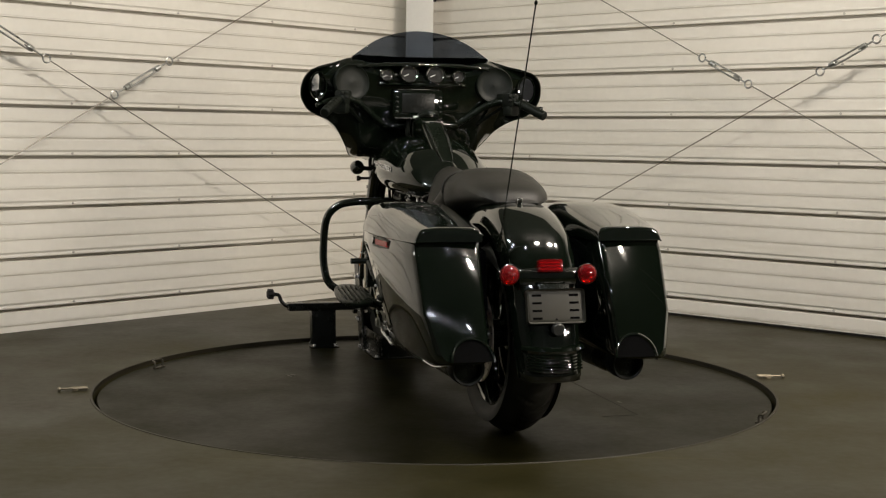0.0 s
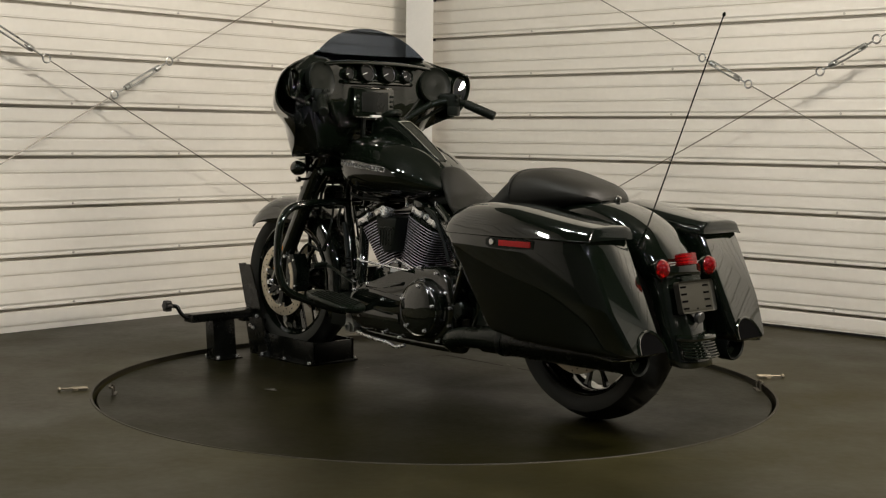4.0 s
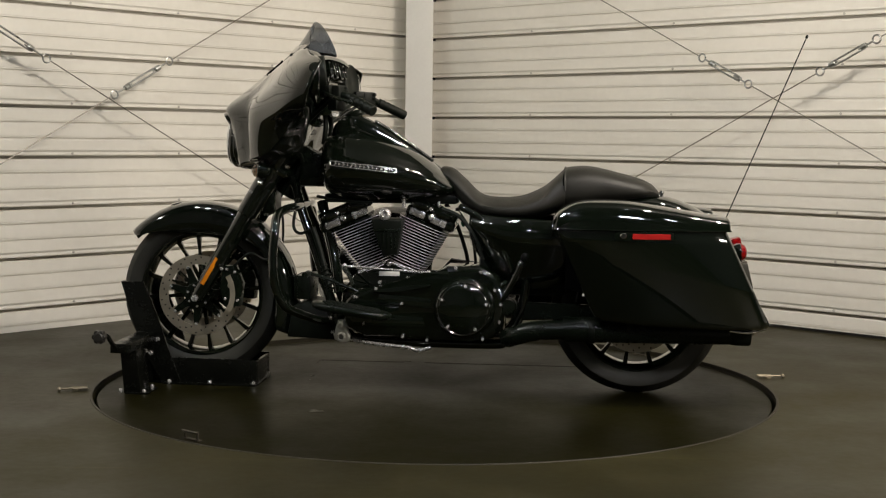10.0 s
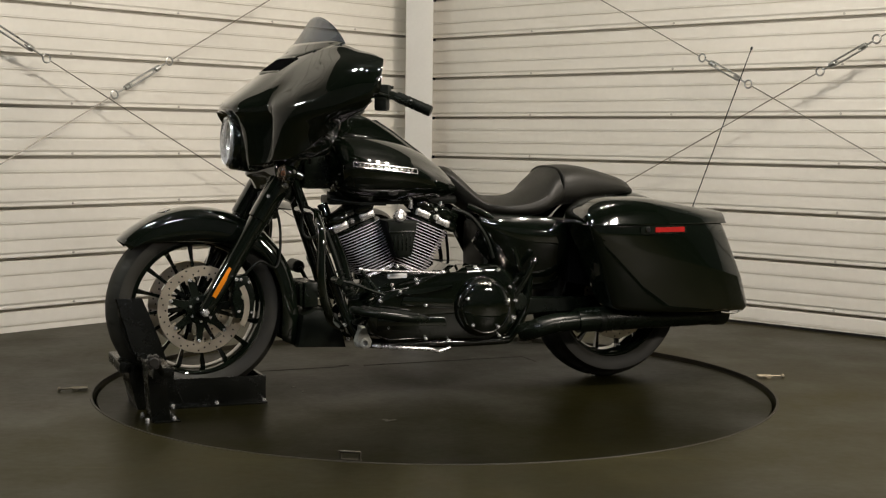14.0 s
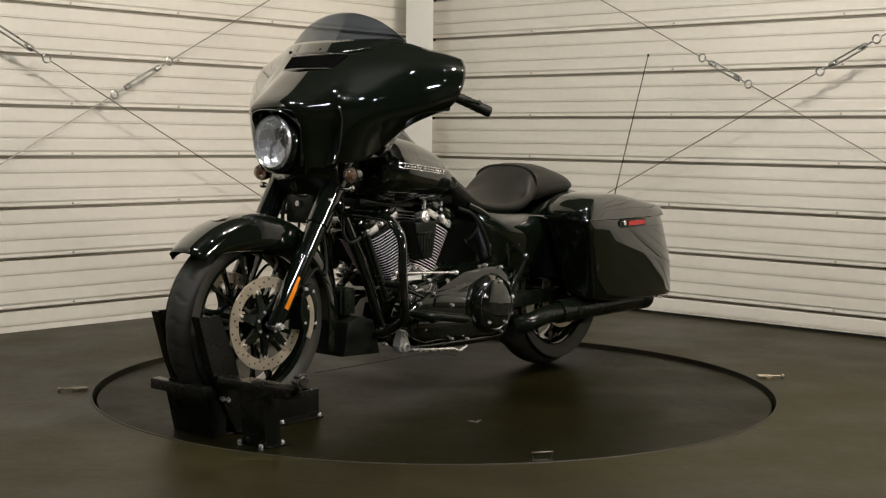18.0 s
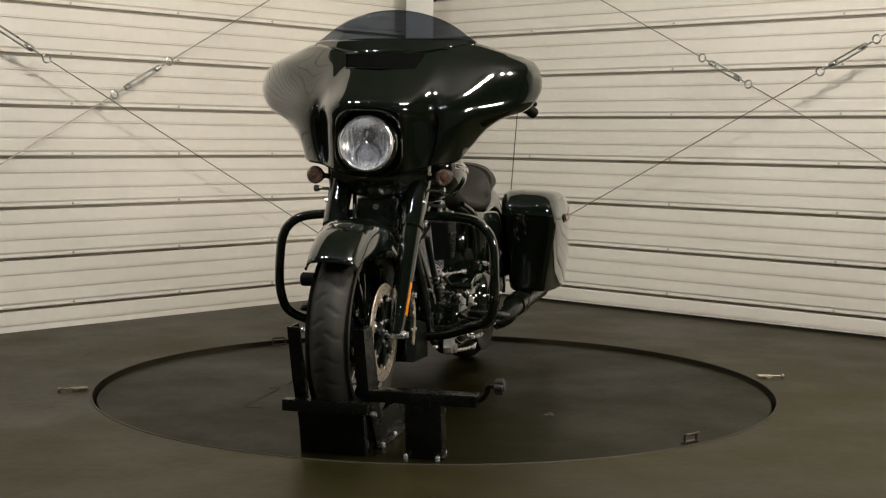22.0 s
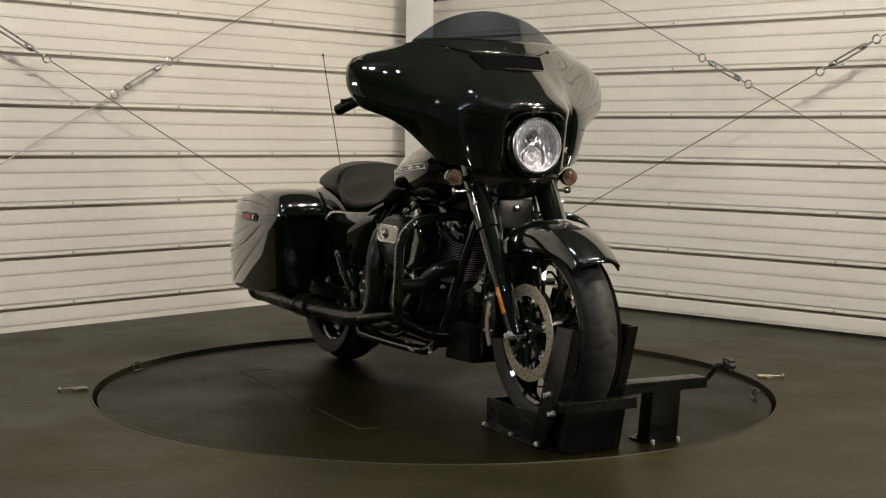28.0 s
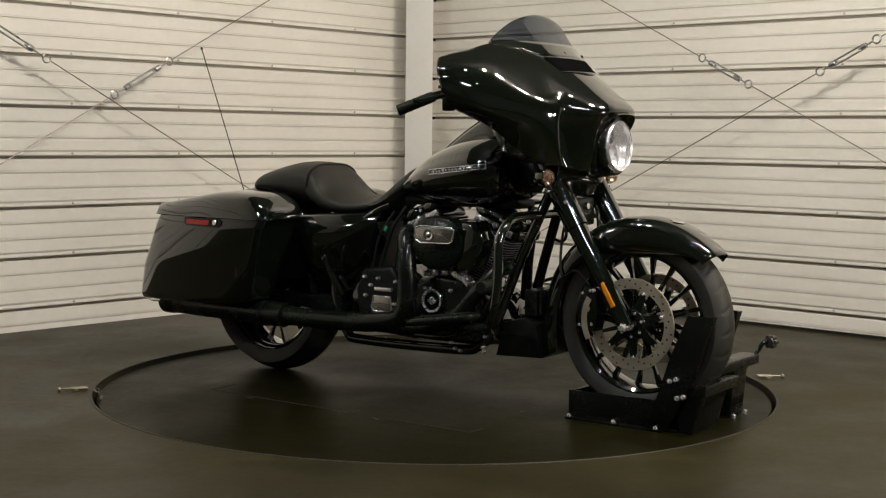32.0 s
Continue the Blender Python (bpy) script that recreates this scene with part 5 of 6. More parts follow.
# the case below the cylinders, with its bright edges and plate
bm = BM()
prism(bm, [(0.345, 0.36), (0.318, 0.424), (0.300, 0.433), (0.188, 0.480), (0.080, 0.448), (0.020, 0.430), (0.0, 0.38), (0.10, 0.33)], 0.0, 0.090, 0.006)
case = part("case_top", bm, PAINT, engine)
bm = BM()
for p, q in (((0.300, 0.437), (0.193, 0.483)), ((0.182, 0.484), (0.081, 0.453))):
    cyl(bm, (p[0], 0.090, p[1] - 0.004), (q[0], 0.090, q[1] - 0.004), 0.0050, seg=8)
pieces("base_trim", bm, BOLT, case)
bm = BM()
box(bm, (0.178, 0.091, 0.434), (0.080, 0.006, 0.018), 0.0028)
part("case_plate", bm, WHITEP, case, "pale rounded maker's plate")

# primary drive on the left
bm = BM()
prism(bm, [(0.325, 0.235), (0.345, 0.29), (0.330, 0.345), (0.285, 0.385), (0.18, 0.40), (0.02, 0.425), (-0.055, 0.478), (-0.185, 0.482), (-0.255, 0.44), (-0.278, 0.36), (-0.272, 0.25), (-0.235, 0.207), (-0.15, 0.195), (0.25, 0.198)], 0.10, 0.215, 0.030, 4)
primary = part("primary_cover", bm, PAINT, bike, "gloss black primary drive cover")
bm = BM()
prism(bm, [(0.21, 0.335), (0.0, 0.315), (0.0, 0.355), (0.20, 0.372)], 0.20, 0.222, 0.008)
prism(bm, [(0.30, 0.245), (0.02, 0.245), (0.03, 0.285), (0.30, 0.300)], 0.20, 0.220, 0.008)
prism(bm, [(0.225, 0.372), (0.12, 0.378), (0.005, 0.398), (0.0, 0.412), (0.10, 0.402), (0.20, 0.390)], 0.19, 0.226, 0.006)
pieces("cover_panel", bm, PAINT, primary)
bm = BM()
lathe(bm, [(0.118, 0.0), (0.116, 0.012), (0.106, 0.034), (0.097, 0.040)], (-0.124, 0.208, 0.323), (0, 1, 0), 56)
part("clutch_housing", bm, PAINT, primary)
bm = BM()
lathe(bm, [(0.098, 0.036), (0.097, 0.046), (0.090, 0.051), (0.06, 0.057), (0.03, 0.060), (0.001, 0.061)], (-0.124, 0.208, 0.323), (0, 1, 0), 56)
derby = part("clutch_cover", bm, PAINT, primary, "round gloss black clutch cover", smooth=60)
bm = BM()
lathe(bm, [(0.0975, 0.040), (0.1005, 0.044), (0.0985, 0.0485), (0.0955, 0.046)], (-0.124, 0.208, 0.323), (0, 1, 0), 64, loop=True)
part("clutch_ring", bm, CHROME, derby)
bolt0 = None


def bolts(parent, pts, r=0.0062, h=0.010, axis=(0, 1, 0), name="bolt"):
    """Chrome bolt heads, each a piece of its own on one shared mesh."""
    global bolt0
    if not bolt0:
        bm = BM()
        lathe(bm, [(0.9, -0.6), (1.0, 0.0), (1.0, 0.6), (0.8, 0.95), (0.45, 1.0), (0.42, 0.55), (0.001, 0.55)], (0, 0, 0), (0, 0, 1), 12)
        bolt0 = part(name, bm, BOLT, parent)
        bolt0.matrix_basis = Matrix.Translation(pts[0]) @ V(axis).to_track_quat("Z", "Y").to_matrix().to_4x4() @ Matrix.Diagonal((r, r, h, 1))
        pts = pts[1:]
    for p in pts:
        share(name, bolt0, Matrix.Translation(p) @ V(axis).to_track_quat("Z", "Y").to_matrix().to_4x4() @ Matrix.Diagonal((r, r, h, 1)), parent)


bolts(derby, [(-0.124 + 0.088 * math.cos(radians(a)), 0.259, 0.323 + 0.088 * math.sin(radians(a))) for a in (95, 23, -49, -121, 167)])
bolts(primary, [(0.292, 0.218, 0.357), (0.258, 0.216, 0.255), (0.112, 0.222, 0.335), (0.108, 0.218, 0.208), (0.015, 0.218, 0.198), (-0.09, 0.218, 0.474), (-0.185, 0.218, 0.460), (-0.238, 0.215, 0.392), (-0.262, 0.216, 0.338), (-0.257, 0.216, 0.272), (-0.195, 0.216, 0.206), (0.212, 0.214, 0.388)])
bolts(engine, [(0.404, 0.12, 0.415), (0.400, 0.13, 0.260), (0.390, 0.14, 0.208), (0.312, 0.205, 0.389), (0.282, 0.205, 0.352), (0.105, 0.10, 0.42), (0.210, 0.12, 0.404), (-0.228, 0.15, 0.448), (0.180, 0.092, 0.469)], 0.0072)
# starter and gear linkage
bm = BM()
lathe(bm, [(0.03, -0.02), (0.036, 0.0), (0.036, 0.05), (0.028, 0.058), (0.001, 0.058)], (-0.285, 0.15, 0.33), (0, 1, 0), 24)
part("starter_cap", bm, SATIN, engine)
bm = BM()
tube(bm, [(0.344, 0.148, 0.466), (0.18, 0.155, 0.457), (0.019, 0.161, 0.448)], 0.0045, 8)
lathe(bm, [(0.001, -0.012), (0.010, -0.008), (0.010, 0.008), (0.001, 0.012)], (0.344, 0.148, 0.466), (0, 1, 0), 14)
lathe(bm, [(0.001, -0.012), (0.009, -0.008), (0.009, 0.008), (0.001, 0.012)], (0.019, 0.161, 0.448), (0, 1, 0), 14)
part("shift_rod", bm, BOLT, bike, "chrome gear shift rod")
bm = BM()
tube(bm, [(0.470, 0.22, 0.442), (0.40, 0.225, 0.425), (0.335, 0.228, 0.400), (0.28, 0.226, 0.380)], 0.0065, 8)
tube(bm, [(0.344, 0.152, 0.466), (0.32, 0.175, 0.43), (0.30, 0.205, 0.395)], 0.008, 8)
cyl(bm, (0.470, 0.22, 0.442), (0.470, 0.29, 0.442), 0.012, seg=14)
part("gear_lever", bm, SATIN, bike)
bm = BM()
tube(bm, [(0.455, 0.02, 0.705), (0.425, 0.055, 0.60), (0.395, 0.085, 0.50), (0.368, 0.118, 0.36)], 0.021, 14)
part("frame_downtube_cover", bm, PAINT, bike)
bm = BM()
tube(bm, [(0.472, 0.125, 0.61), (0.44, 0.135, 0.52), (0.40, 0.155, 0.385)], 0.011, 12)
for k in range(6):
    p = V((0.425 - k * 0.0075, 0.142 + k * 0.0035, 0.465 - k * 0.017))
    lathe(bm, [(0.011, -0.004), (0.017, 0.0), (0.011, 0.004)], p, (-0.35, 0.1, -0.9), 16)
part("ribbed_hose", bm, MATTE, bike)
bm = BM()
tube(bm, [(0.312, 0.19, 0.186), (0.20, 0.21, 0.176), (0.09, 0.212, 0.167), (0.053, 0.21, 0.156), (0.003, 0.205, 0.167)], 0.0070, 10)
part("side_stand", bm, BOLT, bike, "chrome side stand folded up")
bm = BM()
prism(bm, [(0.362, 0.262), (0.340, 0.262), (0.330, 0.235), (0.312, 0.204), (0.318, 0.182), (0.345, 0.176), (0.372, 0.186), (0.378, 0.205), (0.362, 0.225)], 0.165, 0.198, 0.007)
lathe(bm, [(0.012, -0.004), (0.018, 0.0), (0.018, 0.010), (0.011, 0.013), (0.010, 0.004)], (0.346, 0.198, 0.200), (0, 1, 0), 20)
lathe(bm, [(0.007, -0.004), (0.012, 0.0), (0.011, 0.008), (0.006, 0.009)], (0.348, 0.198, 0.246), (0, 1, 0), 16)
part("stand_bracket", bm, mat("cast_alloy", (0.50, 0.50, 0.46), 0.45, 0.3, 0.2, 40.0, 200.0, 0.1), bike)
bm = BM()
prism(bm, [(0.385, 0.172), (0.575, 0.180), (0.555, 0.300), (0.50, 0.32), (0.42, 0.300)], -0.115, 0.115, 0.012)
part("chin_guard", bm, MATTE, bike, "black chin guard below the engine")
bm = BM()
box(bm, (0.515, 0, 0.372), (0.055, 0.17, 0.095), 0.008)
cooler = part("oil_cooler", bm, SATIN, bike, "finned black oil cooler")
bm = BM()
for k in range(9):
    box(bm, (0.545, -0.072 + k * 0.018, 0.372), (0.020, 0.004, 0.088), 0.001)
pieces("cooler_fin", bm, SATIN, cooler)

# right side: air cleaner, cam cover, gearbox cover
bm = BM()
rows = []
for y, k in ((-0.125, 0.80), (-0.175, 0.95), (-0.215, 1.0), (-0.240, 0.93), (-0.248, 0.80)):
    rows.append([V((0.205 + math.copysign(abs(math.cos(a)) ** 0.8, math.cos(a)) * (0.112 + 0.012 * math.sin(a)) * k, y, 0.578 + math.copysign(abs(math.sin(a)) ** 0.8, math.sin(a)) * 0.100 * k)) for a in (math.tau * i / 36 for i in range(36))])
rings(bm, rows)
air = part("air_cleaner", bm, SATIN, bike, "black oval air cleaner with a chrome plate")
bm = BM()
outl = [(0.125, 0.612), (0.130, 0.635), (0.150, 0.642), (0.285, 0.640), (0.300, 0.632), (0.288, 0.590), (0.275, 0.582), (0.150, 0.580), (0.130, 0.590)]
prism(bm, outl, -0.246, -0.262, 0.004)
airp = part("cover_plate", bm, AIRPLATE, air, "polished rectangular cover plate")
bm = BM()
lathe(bm, [(0.022, 0.0), (0.020, 0.006), (0.012, 0.004), (0.008, 0.008), (0.001, 0.009)], (0.188, -0.262, 0.611), (0, -1, 0), 24)
part("plate_screw", bm, CHROME, airp)
bm = BM()
for a, b in zip(outl, outl[1:] + outl[:1]):
    cyl(bm, (a[0], -0.262, a[1]), (b[0], -0.262, b[1]), 0.0026, seg=6)
part("plate_edge", bm, BOLT, airp)
bm = BM()
prism(bm, [(0.30, 0.66), (0.36, 0.665), (0.40, 0.60), (0.36, 0.50), (0.28, 0.47), (0.27, 0.56)], -0.13, -0.225, 0.02, 3)
part("intake_scoop", bm, PAINT, air)
bm = BM()
prism(bm, [(0.06, 0.25), (0.30, 0.25), (0.345, 0.31), (0.33, 0.40), (0.27, 0.445), (0.16, 0.455), (0.07, 0.42), (0.03, 0.34)], -0.12, -0.178, 0.016, 3)
camc = part("cam_cover", bm, SATIN, bike, "black cam cover")
bm = BM()
lathe(bm, [(0.050, 0.0), (0.050, 0.016), (0.044, 0.022), (0.036, 0.018), (0.001, 0.018)], (0.155, -0.174, 0.362), (0, -1, 0), 36)
timer = part("timer_cover", bm, PAINT, camc, "round black timer cover")
bm = BM()
lathe(bm, [(0.045, 0.020), (0.043, 0.0245), (0.037, 0.0215), (0.034, 0.019)], (0.155, -0.174, 0.362), (0, -1, 0), 36)
lathe(bm, [(0.010, 0.018), (0.015, 0.020), (0.013, 0.022), (0.009, 0.022)], (0.155, -0.174, 0.362), (0, -1, 0), 8)
box(bm, (0.155, -0.195, 0.362), (0.038, 0.003, 0.009), 0.001)
pieces("emblem", bm, BOLT, timer)
bm = BM()
for x, z, w, turn in ((0.142, 0.464, 0.066, -6), (0.262, 0.462, 0.052, 22), (0.300, 0.442, 0.036, 40), (0.205, 0.470, 0.030, 0)):
    box(bm, (0, 0, 0), (w, 0.046, 0.026), 0.008, pose(x, -0.168, z, 0, turn, 0), 3)
    cyl(bm, (x, -0.185, z + 0.012), (x, -0.200, z + 0.012), 0.007, seg=12, bevel=0.002)
pieces("lifter_block", bm, BOLT, camc, "chrome lifter block")
bolts(camc, [(0.243, -0.19, 0.215), (0.262, -0.19, 0.195), (0.285, -0.19, 0.190), (0.368, -0.16, 0.190), (0.365, -0.16, 0.205), (0.372, -0.16, 0.245), (0.415, -0.15, 0.245), (0.12, -0.185, 0.405), (0.235, -0.185, 0.405), (0.235, -0.185, 0.315), (0.11, -0.185, 0.30), (0.40, -0.13, 0.43), (0.48, -0.05, 0.66)], 0.0072, 0.010, (0, -1, 0))
bm = BM()
prism(bm, [(-0.19, 0.25), (-0.01, 0.25), (0.01, 0.42), (-0.04, 0.475), (-0.17, 0.46), (-0.21, 0.38)], -0.13, -0.190, 0.016, 3)
gearb = part("gearbox_cover", bm, MATTE, bike, "black gearbox side cover")
# bright stepped cover at the gearbox's end, edged with a chrome bead
bm = BM()
edge = [(-0.118, 0.318), (-0.108, 0.362), (-0.028, 0.362), (-0.022, 0.318), (-0.030, 0.304), (-0.108, 0.304)]
prism(bm, edge, -0.185, -0.206, 0.004)
box(bm, (-0.068, -0.206, 0.336), (0.076, 0.006, 0.004), 0.001)
endc = part("end_cover", bm, AIRPLATE, gearb, "polished stepped gearbox cover")
bm = BM()
box(bm, (-0.066, -0.200, 0.388), (0.080, 0.016, 0.014), 0.003)
part("top_bar", bm, BOLT, endc)
bm = BM()
tube(bm, [(x, -0.207, z) for x, z in edge + edge[:1]], 0.0024, 8, smooth=False)
part("chrome_bead", bm, BOLT, endc)
bolts(gearb, [(-0.13, -0.195, 0.40), (-0.095, -0.195, 0.428), (-0.012, -0.195, 0.42), (-0.014, -0.195, 0.335), (-0.155, -0.195, 0.36), (-0.16, -0.195, 0.43)], 0.0072, 0.010, (0, -1, 0))
bm = BM()
tube(bm, [(-0.03, -0.20, 0.28), (0.10, -0.235, 0.24), (0.26, -0.25, 0.245), (0.40, -0.27, 0.285)], 0.009, 10)
box(bm, (0.42, -0.295, 0.300), (0.05, 0.07, 0.020), 0.006)
tube(bm, [(0.36, -0.20, 0.30), (0.42, -0.225, 0.36), (0.468, -0.235, 0.445)], 0.008, 10)
part("brake_pedal", bm, SATIN, bike)
bm = BM()
cyl(bm, (0.470, -0.240, 0.446), (0.470, -0.340, 0.446), 0.025, seg=20, bevel=0.005)
part("pedal_pad", bm, MATTE, bike, "black rubber brake pedal pad")
bm = BM()
tube(bm, [(-0.02, -0.12, 0.70), (-0.06, -0.15, 0.62), (-0.10, -0.16, 0.50), (-0.11, -0.18, 0.42)], 0.008, 8)
tube(bm, [(-0.06, -0.14, 0.68), (-0.12, -0.16, 0.58), (-0.14, -0.17, 0.45)], 0.006, 8)
pieces("wire", bm, MATTE, bike)
bm = BM()
tube(bm, [(-0.03, 0.13, 0.69), (-0.10, 0.15, 0.66), (-0.16, 0.16, 0.58), (-0.19, 0.16, 0.50)], 0.008, 8)
tube(bm, [(0.46, 0.10, 0.73), (0.36, 0.13, 0.715), (0.24, 0.13, 0.71)], 0.006, 8)
tube(bm, [(0.54, 0.07, 0.72), (0.555, 0.09, 0.62), (0.53, 0.10, 0.585), (0.48, 0.10, 0.60)], 0.006, 8)
pieces("wire", bm, MATTE, bike)
bm = BM()
box(bm, (0, 0, 0), (0.012, 0.008, 0.022), 0.003, Matrix.Translation((-0.085, -0.165, 0.615)) @ Matrix.Rotation(radians(25), 4, "Y"))
part("green_plug", bm, mat("green_plastic", (0.02, 0.22, 0.10), 0.4), bike, "small green connector")

bike.location = (0, -0.0468, 0)

# ---- the wheel chock on the turntable (in the bike's axes) ----
chock = thing("wheel_chock", "black steel wheel chock clamping the front tyre", "wheel chock")
chock.location = (0, -0.0468, 0)
BLACKSTEEL = mat("black_painted_steel", (0.0036, 0.0040, 0.0030), 0.25, 0.0, 0.25, 9.0, 120.0, 0.03, spec=0.40)
Z0 = -SINK
bm = BM()
box(bm, (0.90, 0, Z0 + 0.005), (0.42, 0.22, 0.010), 0.002)
part("base_plate", bm, BLACKSTEEL, chock)
for s in (1, -1):
    bm = BM()
    prism(bm, [(0.695, Z0 + 0.006), (1.06, Z0 + 0.006), (1.06, 0.088), (0.695, 0.084)], 0.104 * s, 0.112 * s, 0.002)
    box(bm, (0.88, 0.120 * s, Z0 + 0.004), (0.37, 0.030, 0.008), 0.001)
    part("side_rail", bm, BLACKSTEEL, chock)
    bm = BM()
    prism(bm, [(1.075, Z0 + 0.004), (0.995, Z0 + 0.004), (1.045, 0.115), (1.085, 0.24), (1.145, 0.385), (1.235, 0.385), (1.185, 0.22), (1.135, 0.10)], 0.112 * s, 0.121 * s, 0.002)
    up = part("upright_plate", bm, BLACKSTEEL, chock)
    bm = BM()
    prism(bm, [(1.228, 0.385), (1.236, 0.385), (1.186, 0.22), (1.136, 0.10), (1.128, 0.10), (1.178, 0.22)], 0.085 * s, 0.115 * s, 0.001)
    part("flange", bm, BLACKSTEEL, up)
    for dx, z in ((0.0, 0.160), (0.022, 0.168), (0.028, 0.105), (0.05, 0.112)):
        share("bolt", bolt0, Matrix.Translation((1.088 + dx, 0.122 * s, z)) @ V((0, s, 0)).to_track_quat("Z", "Y").to_matrix().to_4x4() @ Matrix.Diagonal((0.009, 0.009, 0.009, 1)), up)
for x, y in ((0.705, -0.125), (0.88, -0.125), (1.04, -0.125), (1.06, 0.03), (0.705, 0.125), (0.88, 0.125), (1.04, 0.13)):
    share("bolt", bolt0, Matrix.Translation((x, y, Z0 + 0.008)) @ Matrix.Diagonal((0.0075, 0.0075, 0.010, 1)), chock)
bm = BM()
box(bm, (0.70, 0, 0.035), (0.012, 0.20, 0.090), 0.003)
part("rear_stop", bm, BLACKSTEEL, chock)
bm = BM()
box(bm, (1.205, -0.005, 0.142), (0.040, 0.27, 0.036), 0.004)
part("front_bar", bm, BLACKSTEEL, chock)
bm = BM()
prism(bm, [(1.115, Z0), (1.10, 0.14), (1.20, 0.15), (1.16, Z0)], -0.10, 0.11, 0.003)
part("front_block", bm, BLACKSTEEL, chock)
bm = BM()
box(bm, (1.13, 0.285, 0.172), (0.070, 0.335, 0.036), 0.004)
part("side_arm", bm, BLACKSTEEL, chock)
bm = BM()
prism(bm, [(1.085, Z0), (1.150, Z0), (1.165, 0.156), (1.105, 0.156)], 0.232, 0.345, 0.003)
box(bm, (1.10, 0.288, Z0 + 0.003), (0.09, 0.13, 0.006), 0.001)
part("arm_leg", bm, BLACKSTEEL, chock)
for x, y in ((1.075, 0.237), (1.075, 0.337), (1.165, 0.237), (1.165, 0.337)):
    share("bolt", bolt0, Matrix.Translation((x, y, Z0 + 0.006)) @ Matrix.Diagonal((0.0075, 0.0075, 0.011, 1)), chock)
bm = BM()
tube(bm, [(1.135, 0.44, 0.175), (1.138, 0.462, 0.176), (1.150, 0.482, 0.200), (1.160, 0.490, 0.222), (1.170, 0.510, 0.226)], 0.0085, 10, n=4)
crank = part("crank_rod", bm, BLACKSTEEL, chock)
bm = BM()
for k in range(6):
    a = math.tau * k / 6
    c = V((1.178 + math.cos(a) * 0.016, 0.527, 0.226 + math.sin(a) * 0.016))
    cyl(bm, c + V((0, -0.013, 0)), c + V((0, 0.013, 0)), 0.010, seg=10, bevel=0.002)
cyl(bm, (1.178, 0.510, 0.226), (1.178, 0.544, 0.226), 0.017, seg=16, bevel=0.003)
part("crank_knob", bm, mat("worn_plastic", (0.022, 0.020, 0.017), 0.4, 0.0, 0.3, 60.0, 300.0), crank)

# ---- lifting clips on the turntable's rim ----
for x, y, turn in ((0.683, 1.020, 56), (-0.845, -0.955, 228)):
    bm = BM()
    m = pose(x, y, Z0, 0, 0, turn)
    tube(bm, [m @ V(p) for p in ((0.0, -0.030, 0.002), (0.0, -0.030, 0.026), (0.012, -0.026, 0.030), (0.012, 0.026, 0.030), (0.0, 0.030, 0.026), (0.0, 0.030, 0.002))], 0.0042, 8, n=3)
    box(bm, (-0.004, 0, 0.002), (0.018, 0.070, 0.004), 0.001, m)
    part("lifting_ring", bm, CLIP, turntable)

# ---- broken seam of the access hatch in the plate, laid as thin dark strips ----
bm = BM()
for x0, y0, x1, y1 in ((-0.65, -0.575, 0.10, -0.574), (0.19, -0.574, 0.56, -0.573), (-0.65, -0.575, -0.652, -0.44), (0.56, -0.573, 0.562, -0.50)):
    d = V((x1 - x0, y1 - y0, 0))
    box(bm, (0, 0, 0), (d.length, 0.0045, 0.0016), 0.0, Matrix.Translation(((x0 + x1) / 2, (y0 + y1) / 2, Z0 + 0.0004)) @ Matrix.Rotation(math.atan2(d.y, d.x), 4, "Z"))
pieces("hatch_seam", bm, GAP, turntable, smooth=0)
bm = BM()
for x, y, w, d, turn in ((0.372, 0.517, 0.05, 0.012, 20), (0.385, 0.50, 0.02, 0.02, 60), (0.52, -0.185, 0.016, 0.009, 10), (0.513, -0.086, 0.012, 0.008, 70), (0.18, -0.60, 0.045, 0.005, -28), (0.02, -0.585, 0.035, 0.006, 24), (-0.42, -0.60, 0.03, 0.01, 5)):
    box(bm, (0, 0, 0), (w, d, 0.0016), 0.0004, pose(x, y, Z0 + 0.0008, 0, 0, turn), 1)
pieces("paint_chip", bm, CHIP, turntable, smooth=0)

# ---- pins on the floor beside the rim ----
for a, b in (((-1.400, -0.246), (-1.305, -0.208)), ((1.415, 0.215), (1.312, 0.209))):
    a, b = V((*a, 0.009)), V((*b, 0.009))
    d = (b - a).normalized()
    side = V((-d.y, d.x, 0))
    pin = tagged(new("rim_pin"), "small tarnished steel pin lying on the floor at the rim", "floor pin", "rim pins")
    pin.location = a.lerp(b, 0.5)
    o = pin.location
    bm = BM()
    cyl(bm, a - o + d * 0.045 + side * 0.010, b - o + side * 0.010, 0.005, seg=10, bevel=0.001)
    cyl(bm, a - o + d * 0.045 - side * 0.010, b - o - side * 0.010, 0.005, seg=10, bevel=0.001)
    part("rod", bm, PIN, pin)
    bm = BM()
    cyl(bm, a - o + d * 0.008, a - o + d * 0.06, 0.004, seg=10)
    lathe(bm, [(0.001, -0.008), (0.008, -0.005), (0.009, 0.0), (0.006, 0.006)], a - o, d, 14)
    part("pin_head", bm, PIN, pin)
    bm = BM()
    box(bm, (0, 0, -0.006), (0.02, 0.03, 0.006), 0.001, Matrix.Translation(a - o + d * 0.06))
    part("pin_base", bm, PIN, pin)

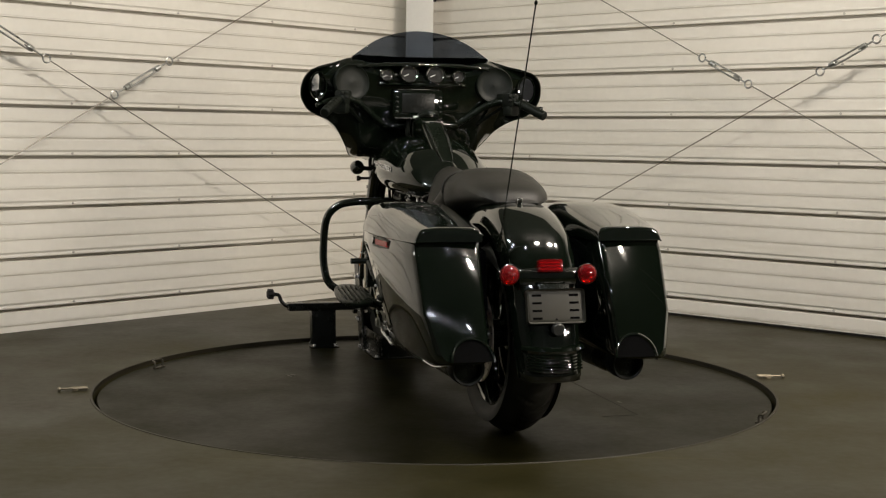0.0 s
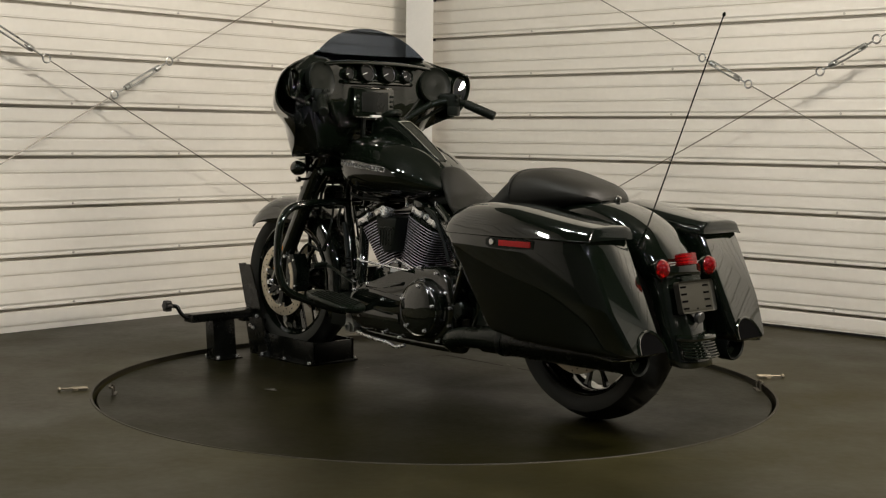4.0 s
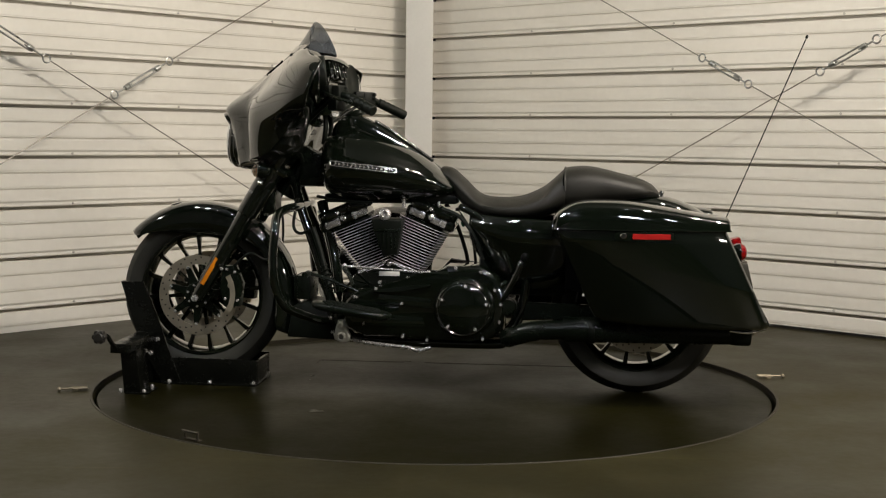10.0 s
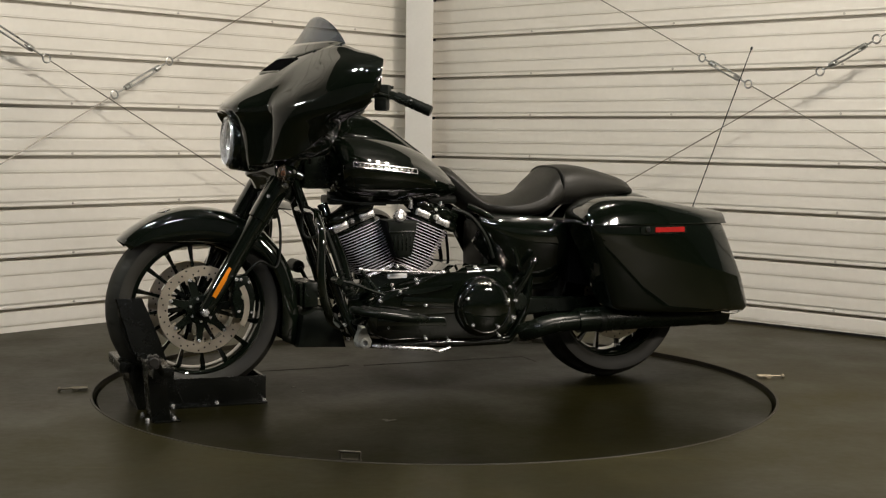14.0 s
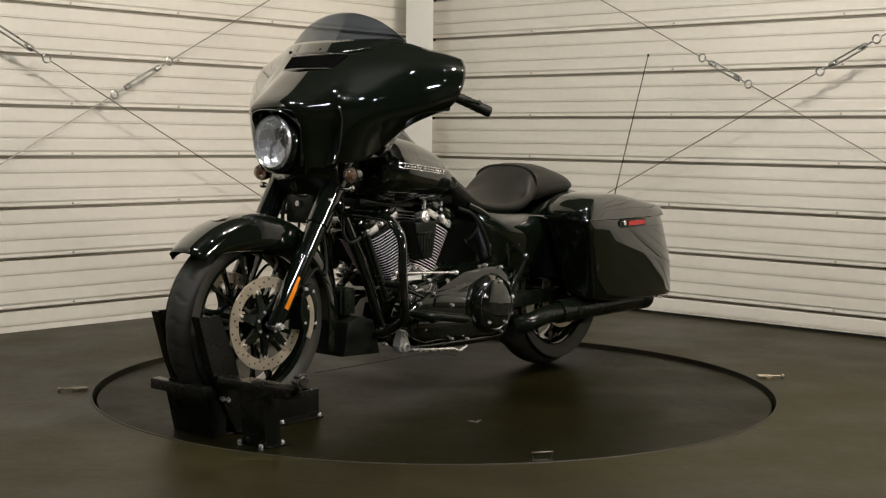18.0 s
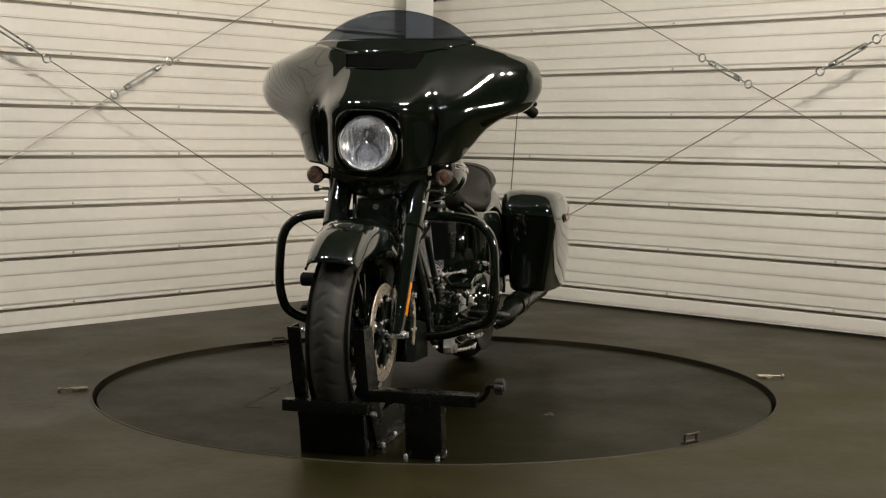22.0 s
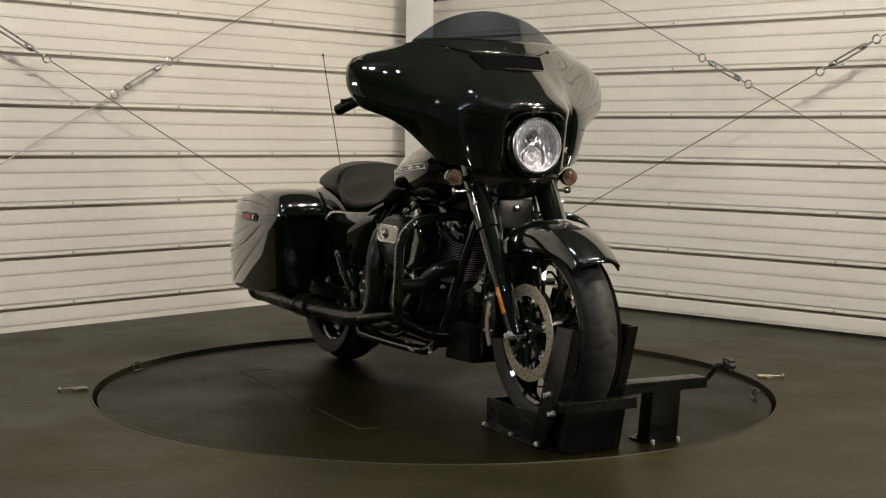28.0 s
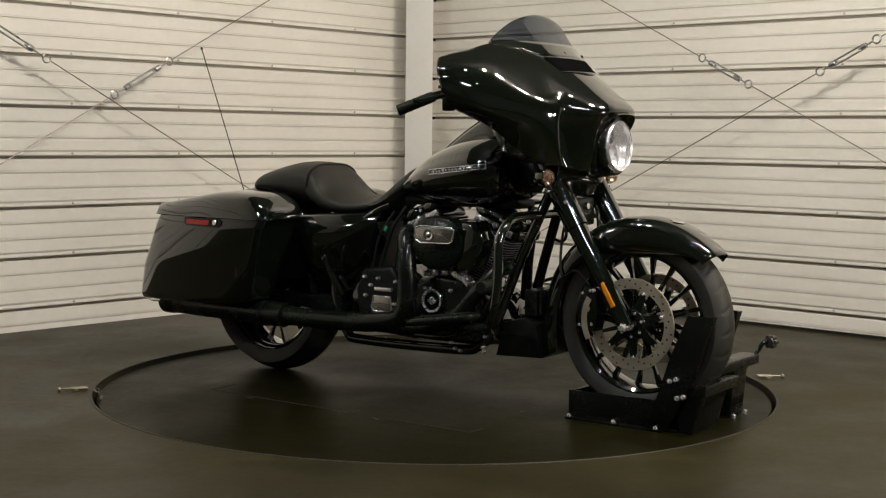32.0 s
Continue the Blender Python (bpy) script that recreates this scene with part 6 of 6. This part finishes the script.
# ---- cable bracing on the walls ----
def brace(way, inward, pts, body, name_label):
    """A cable with a turnbuckle; pts: (along the wall, height), body: which stretch is the turnbuckle."""
    def at(s, z, off=0.12):
        return CORNER + way * s + inward * off + V((0, 0, z))
    (s0, z0), (s1, z1) = pts
    t0, t1 = body
    base = at(s0, z0)
    ob = tagged(new("brace_cable"), name_label, "brace cable", "wall bracing cables")
    ob.location = base
    def p(t):
        return at(s0 + (s1 - s0) * t, z0 + (z1 - z0) * t) - base
    a, b = p(t0), p(t1)
    d = (b - a).normalized()
    n = inward
    side = d.cross(n)
    L = (b - a).length
    bm = BM()
    cyl(bm, p(0), a, 0.003, seg=8)
    cyl(bm, b, p(1), 0.003, seg=8)
    part("cable", bm, CABLE, ob)
    for q, sg in ((a, 1), (b, -1)):
        bm = BM()
        c = q + d * sg * 0.018
        u, w = d, side
        ringpts = [c + (u * math.cos(k) + w * math.sin(k)) * 0.020 for k in [math.tau * i / 16 for i in range(17)]]
        tube(bm, ringpts, 0.0045, 8, n=1)
        cyl(bm, c + d * sg * 0.02, c + d * sg * (L * 0.28), 0.0045, seg=10)
        part("eye_bolt", bm, ZINC, ob)
    m0, m1 = a + d * L * 0.24, b - d * L * 0.24
    bm = BM()
    for sg in (1, -1):
        cyl(bm, m0 + side * 0.011 * sg, m1 + side * 0.011 * sg, 0.0048, seg=10)
    cyl(bm, m0 - d * 0.012, m0 + d * 0.02, 0.014, 0.012, seg=12, bevel=0.002)
    cyl(bm, m1 - d * 0.02, m1 + d * 0.012, 0.012, 0.014, seg=12, bevel=0.002)
    part("turnbuckle", bm, ZINC, ob)


brace(LEFT_WAY, RIGHT_WAY, [(3.77, 1.828), (0.495, 0.117)], (0.18, 0.305), "steel bracing cable with a turnbuckle across the wall")
brace(LEFT_WAY, RIGHT_WAY, [(0.763, 2.056), (3.621, 0.494)], (0.455, 0.582), "steel bracing cable with a turnbuckle across the wall")
brace(RIGHT_WAY, LEFT_WAY, [(0.812, 2.042), (3.741, 0.533)], (0.425, 0.53), "steel bracing cable with a turnbuckle across the wall")
brace(RIGHT_WAY, LEFT_WAY, [(3.79, 1.842), (0.613, 0.215)], (0.235, 0.335), "steel bracing cable with a turnbuckle across the wall")

# ---- cladding screws ----
screw0 = None
for way, inward, wall, zlow, first, step in ((LEFT_WAY, RIGHT_WAY, wall_left, 0.1134, 0.64, 0.645), (RIGHT_WAY, LEFT_WAY, wall_right, 0.1077, 0.827, 0.985)):
    for k in range(8):
        for i in range(6 if way is LEFT_WAY else 4):
            p = CORNER + way * (first + step * i) - inward * 0.0058 + V((0, 0, zlow + k * PITCH + 0.010))
            q = inward.to_track_quat("Z", "Y").to_matrix().to_4x4()
            if not screw0:
                bm = BM()
                lathe(bm, [(0.007, 0.0), (0.007, 0.0015), (0.004, 0.002), (0.004, 0.005), (0.001, 0.0055)], (0, 0, 0), (0, 0, 1), 10)
                screw0 = part("screw", bm, SCREW, wall)
                screw0.matrix_basis = Matrix.Translation(p) @ q
            else:
                share("screw", screw0, Matrix.Translation(p) @ q, wall)

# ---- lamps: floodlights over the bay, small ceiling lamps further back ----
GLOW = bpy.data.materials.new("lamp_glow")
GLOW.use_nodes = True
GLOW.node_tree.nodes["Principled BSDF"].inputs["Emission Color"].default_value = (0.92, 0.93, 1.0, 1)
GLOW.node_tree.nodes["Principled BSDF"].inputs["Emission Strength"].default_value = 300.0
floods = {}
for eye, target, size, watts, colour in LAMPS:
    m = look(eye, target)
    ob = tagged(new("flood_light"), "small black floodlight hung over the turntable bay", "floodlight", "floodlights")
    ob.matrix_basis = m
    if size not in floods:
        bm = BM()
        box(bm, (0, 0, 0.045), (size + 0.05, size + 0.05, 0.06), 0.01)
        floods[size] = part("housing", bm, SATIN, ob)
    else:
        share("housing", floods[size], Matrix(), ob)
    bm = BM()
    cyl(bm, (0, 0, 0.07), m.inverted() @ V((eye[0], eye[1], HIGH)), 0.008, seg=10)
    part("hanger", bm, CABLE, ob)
lamp0 = None
for x, y in ((-1.5, -2.5), (-0.7, -2.3), (0.9, -2.4), (-1.0, -4.4), (2.0, -4.4)):
    ob = tagged(new("ceiling_lamp"), "small round white ceiling lamp", "ceiling lamp", "ceiling lamps")
    ob.location = (x, y, HIGH)
    if lamp0 is None:
        bm = BM()
        lathe(bm, [(0.05, 0.0), (0.07, -0.01), (0.066, -0.05), (0.045, -0.055), (0.043, -0.045)], (0, 0, 0), (0, 0, 1), 24)
        lamp0 = part("shade", bm, SATIN, ob)
        bm = BM()
        lathe(bm, [(0.001, -0.046), (0.042, -0.046), (0.042, -0.052), (0.001, -0.056)], (0, 0, 0), (0, 0, 1), 24)
        lamp1 = part("diffuser", bm, GLOW, ob)
    else:
        share("shade", lamp0, Matrix(), ob)
        share("diffuser", lamp1, Matrix(), ob)
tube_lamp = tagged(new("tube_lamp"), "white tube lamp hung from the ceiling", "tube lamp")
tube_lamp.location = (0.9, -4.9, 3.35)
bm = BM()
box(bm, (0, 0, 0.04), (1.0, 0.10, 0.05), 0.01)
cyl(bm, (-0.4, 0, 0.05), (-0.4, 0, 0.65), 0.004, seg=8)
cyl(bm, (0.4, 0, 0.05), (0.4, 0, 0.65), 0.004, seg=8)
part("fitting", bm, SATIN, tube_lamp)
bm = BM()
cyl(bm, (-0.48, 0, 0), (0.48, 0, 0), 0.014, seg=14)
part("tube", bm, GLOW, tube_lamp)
turning = [turntable, bike, chock]


# ---- what turns ----
def heading(t):
    """The bike's heading in degrees at t seconds."""
    return 105.36 + 6.9063 * t - 0.059 * (t / 16 - 1) * t


def motions():
    times = [k * 0.5 for k in range(65)]
    for ob in turning:
        m = ob.matrix_basis.copy()
        walk(ob, [(t, Matrix.Rotation(radians(heading(t)), 4, "Z") @ m) for t in times])


motions()
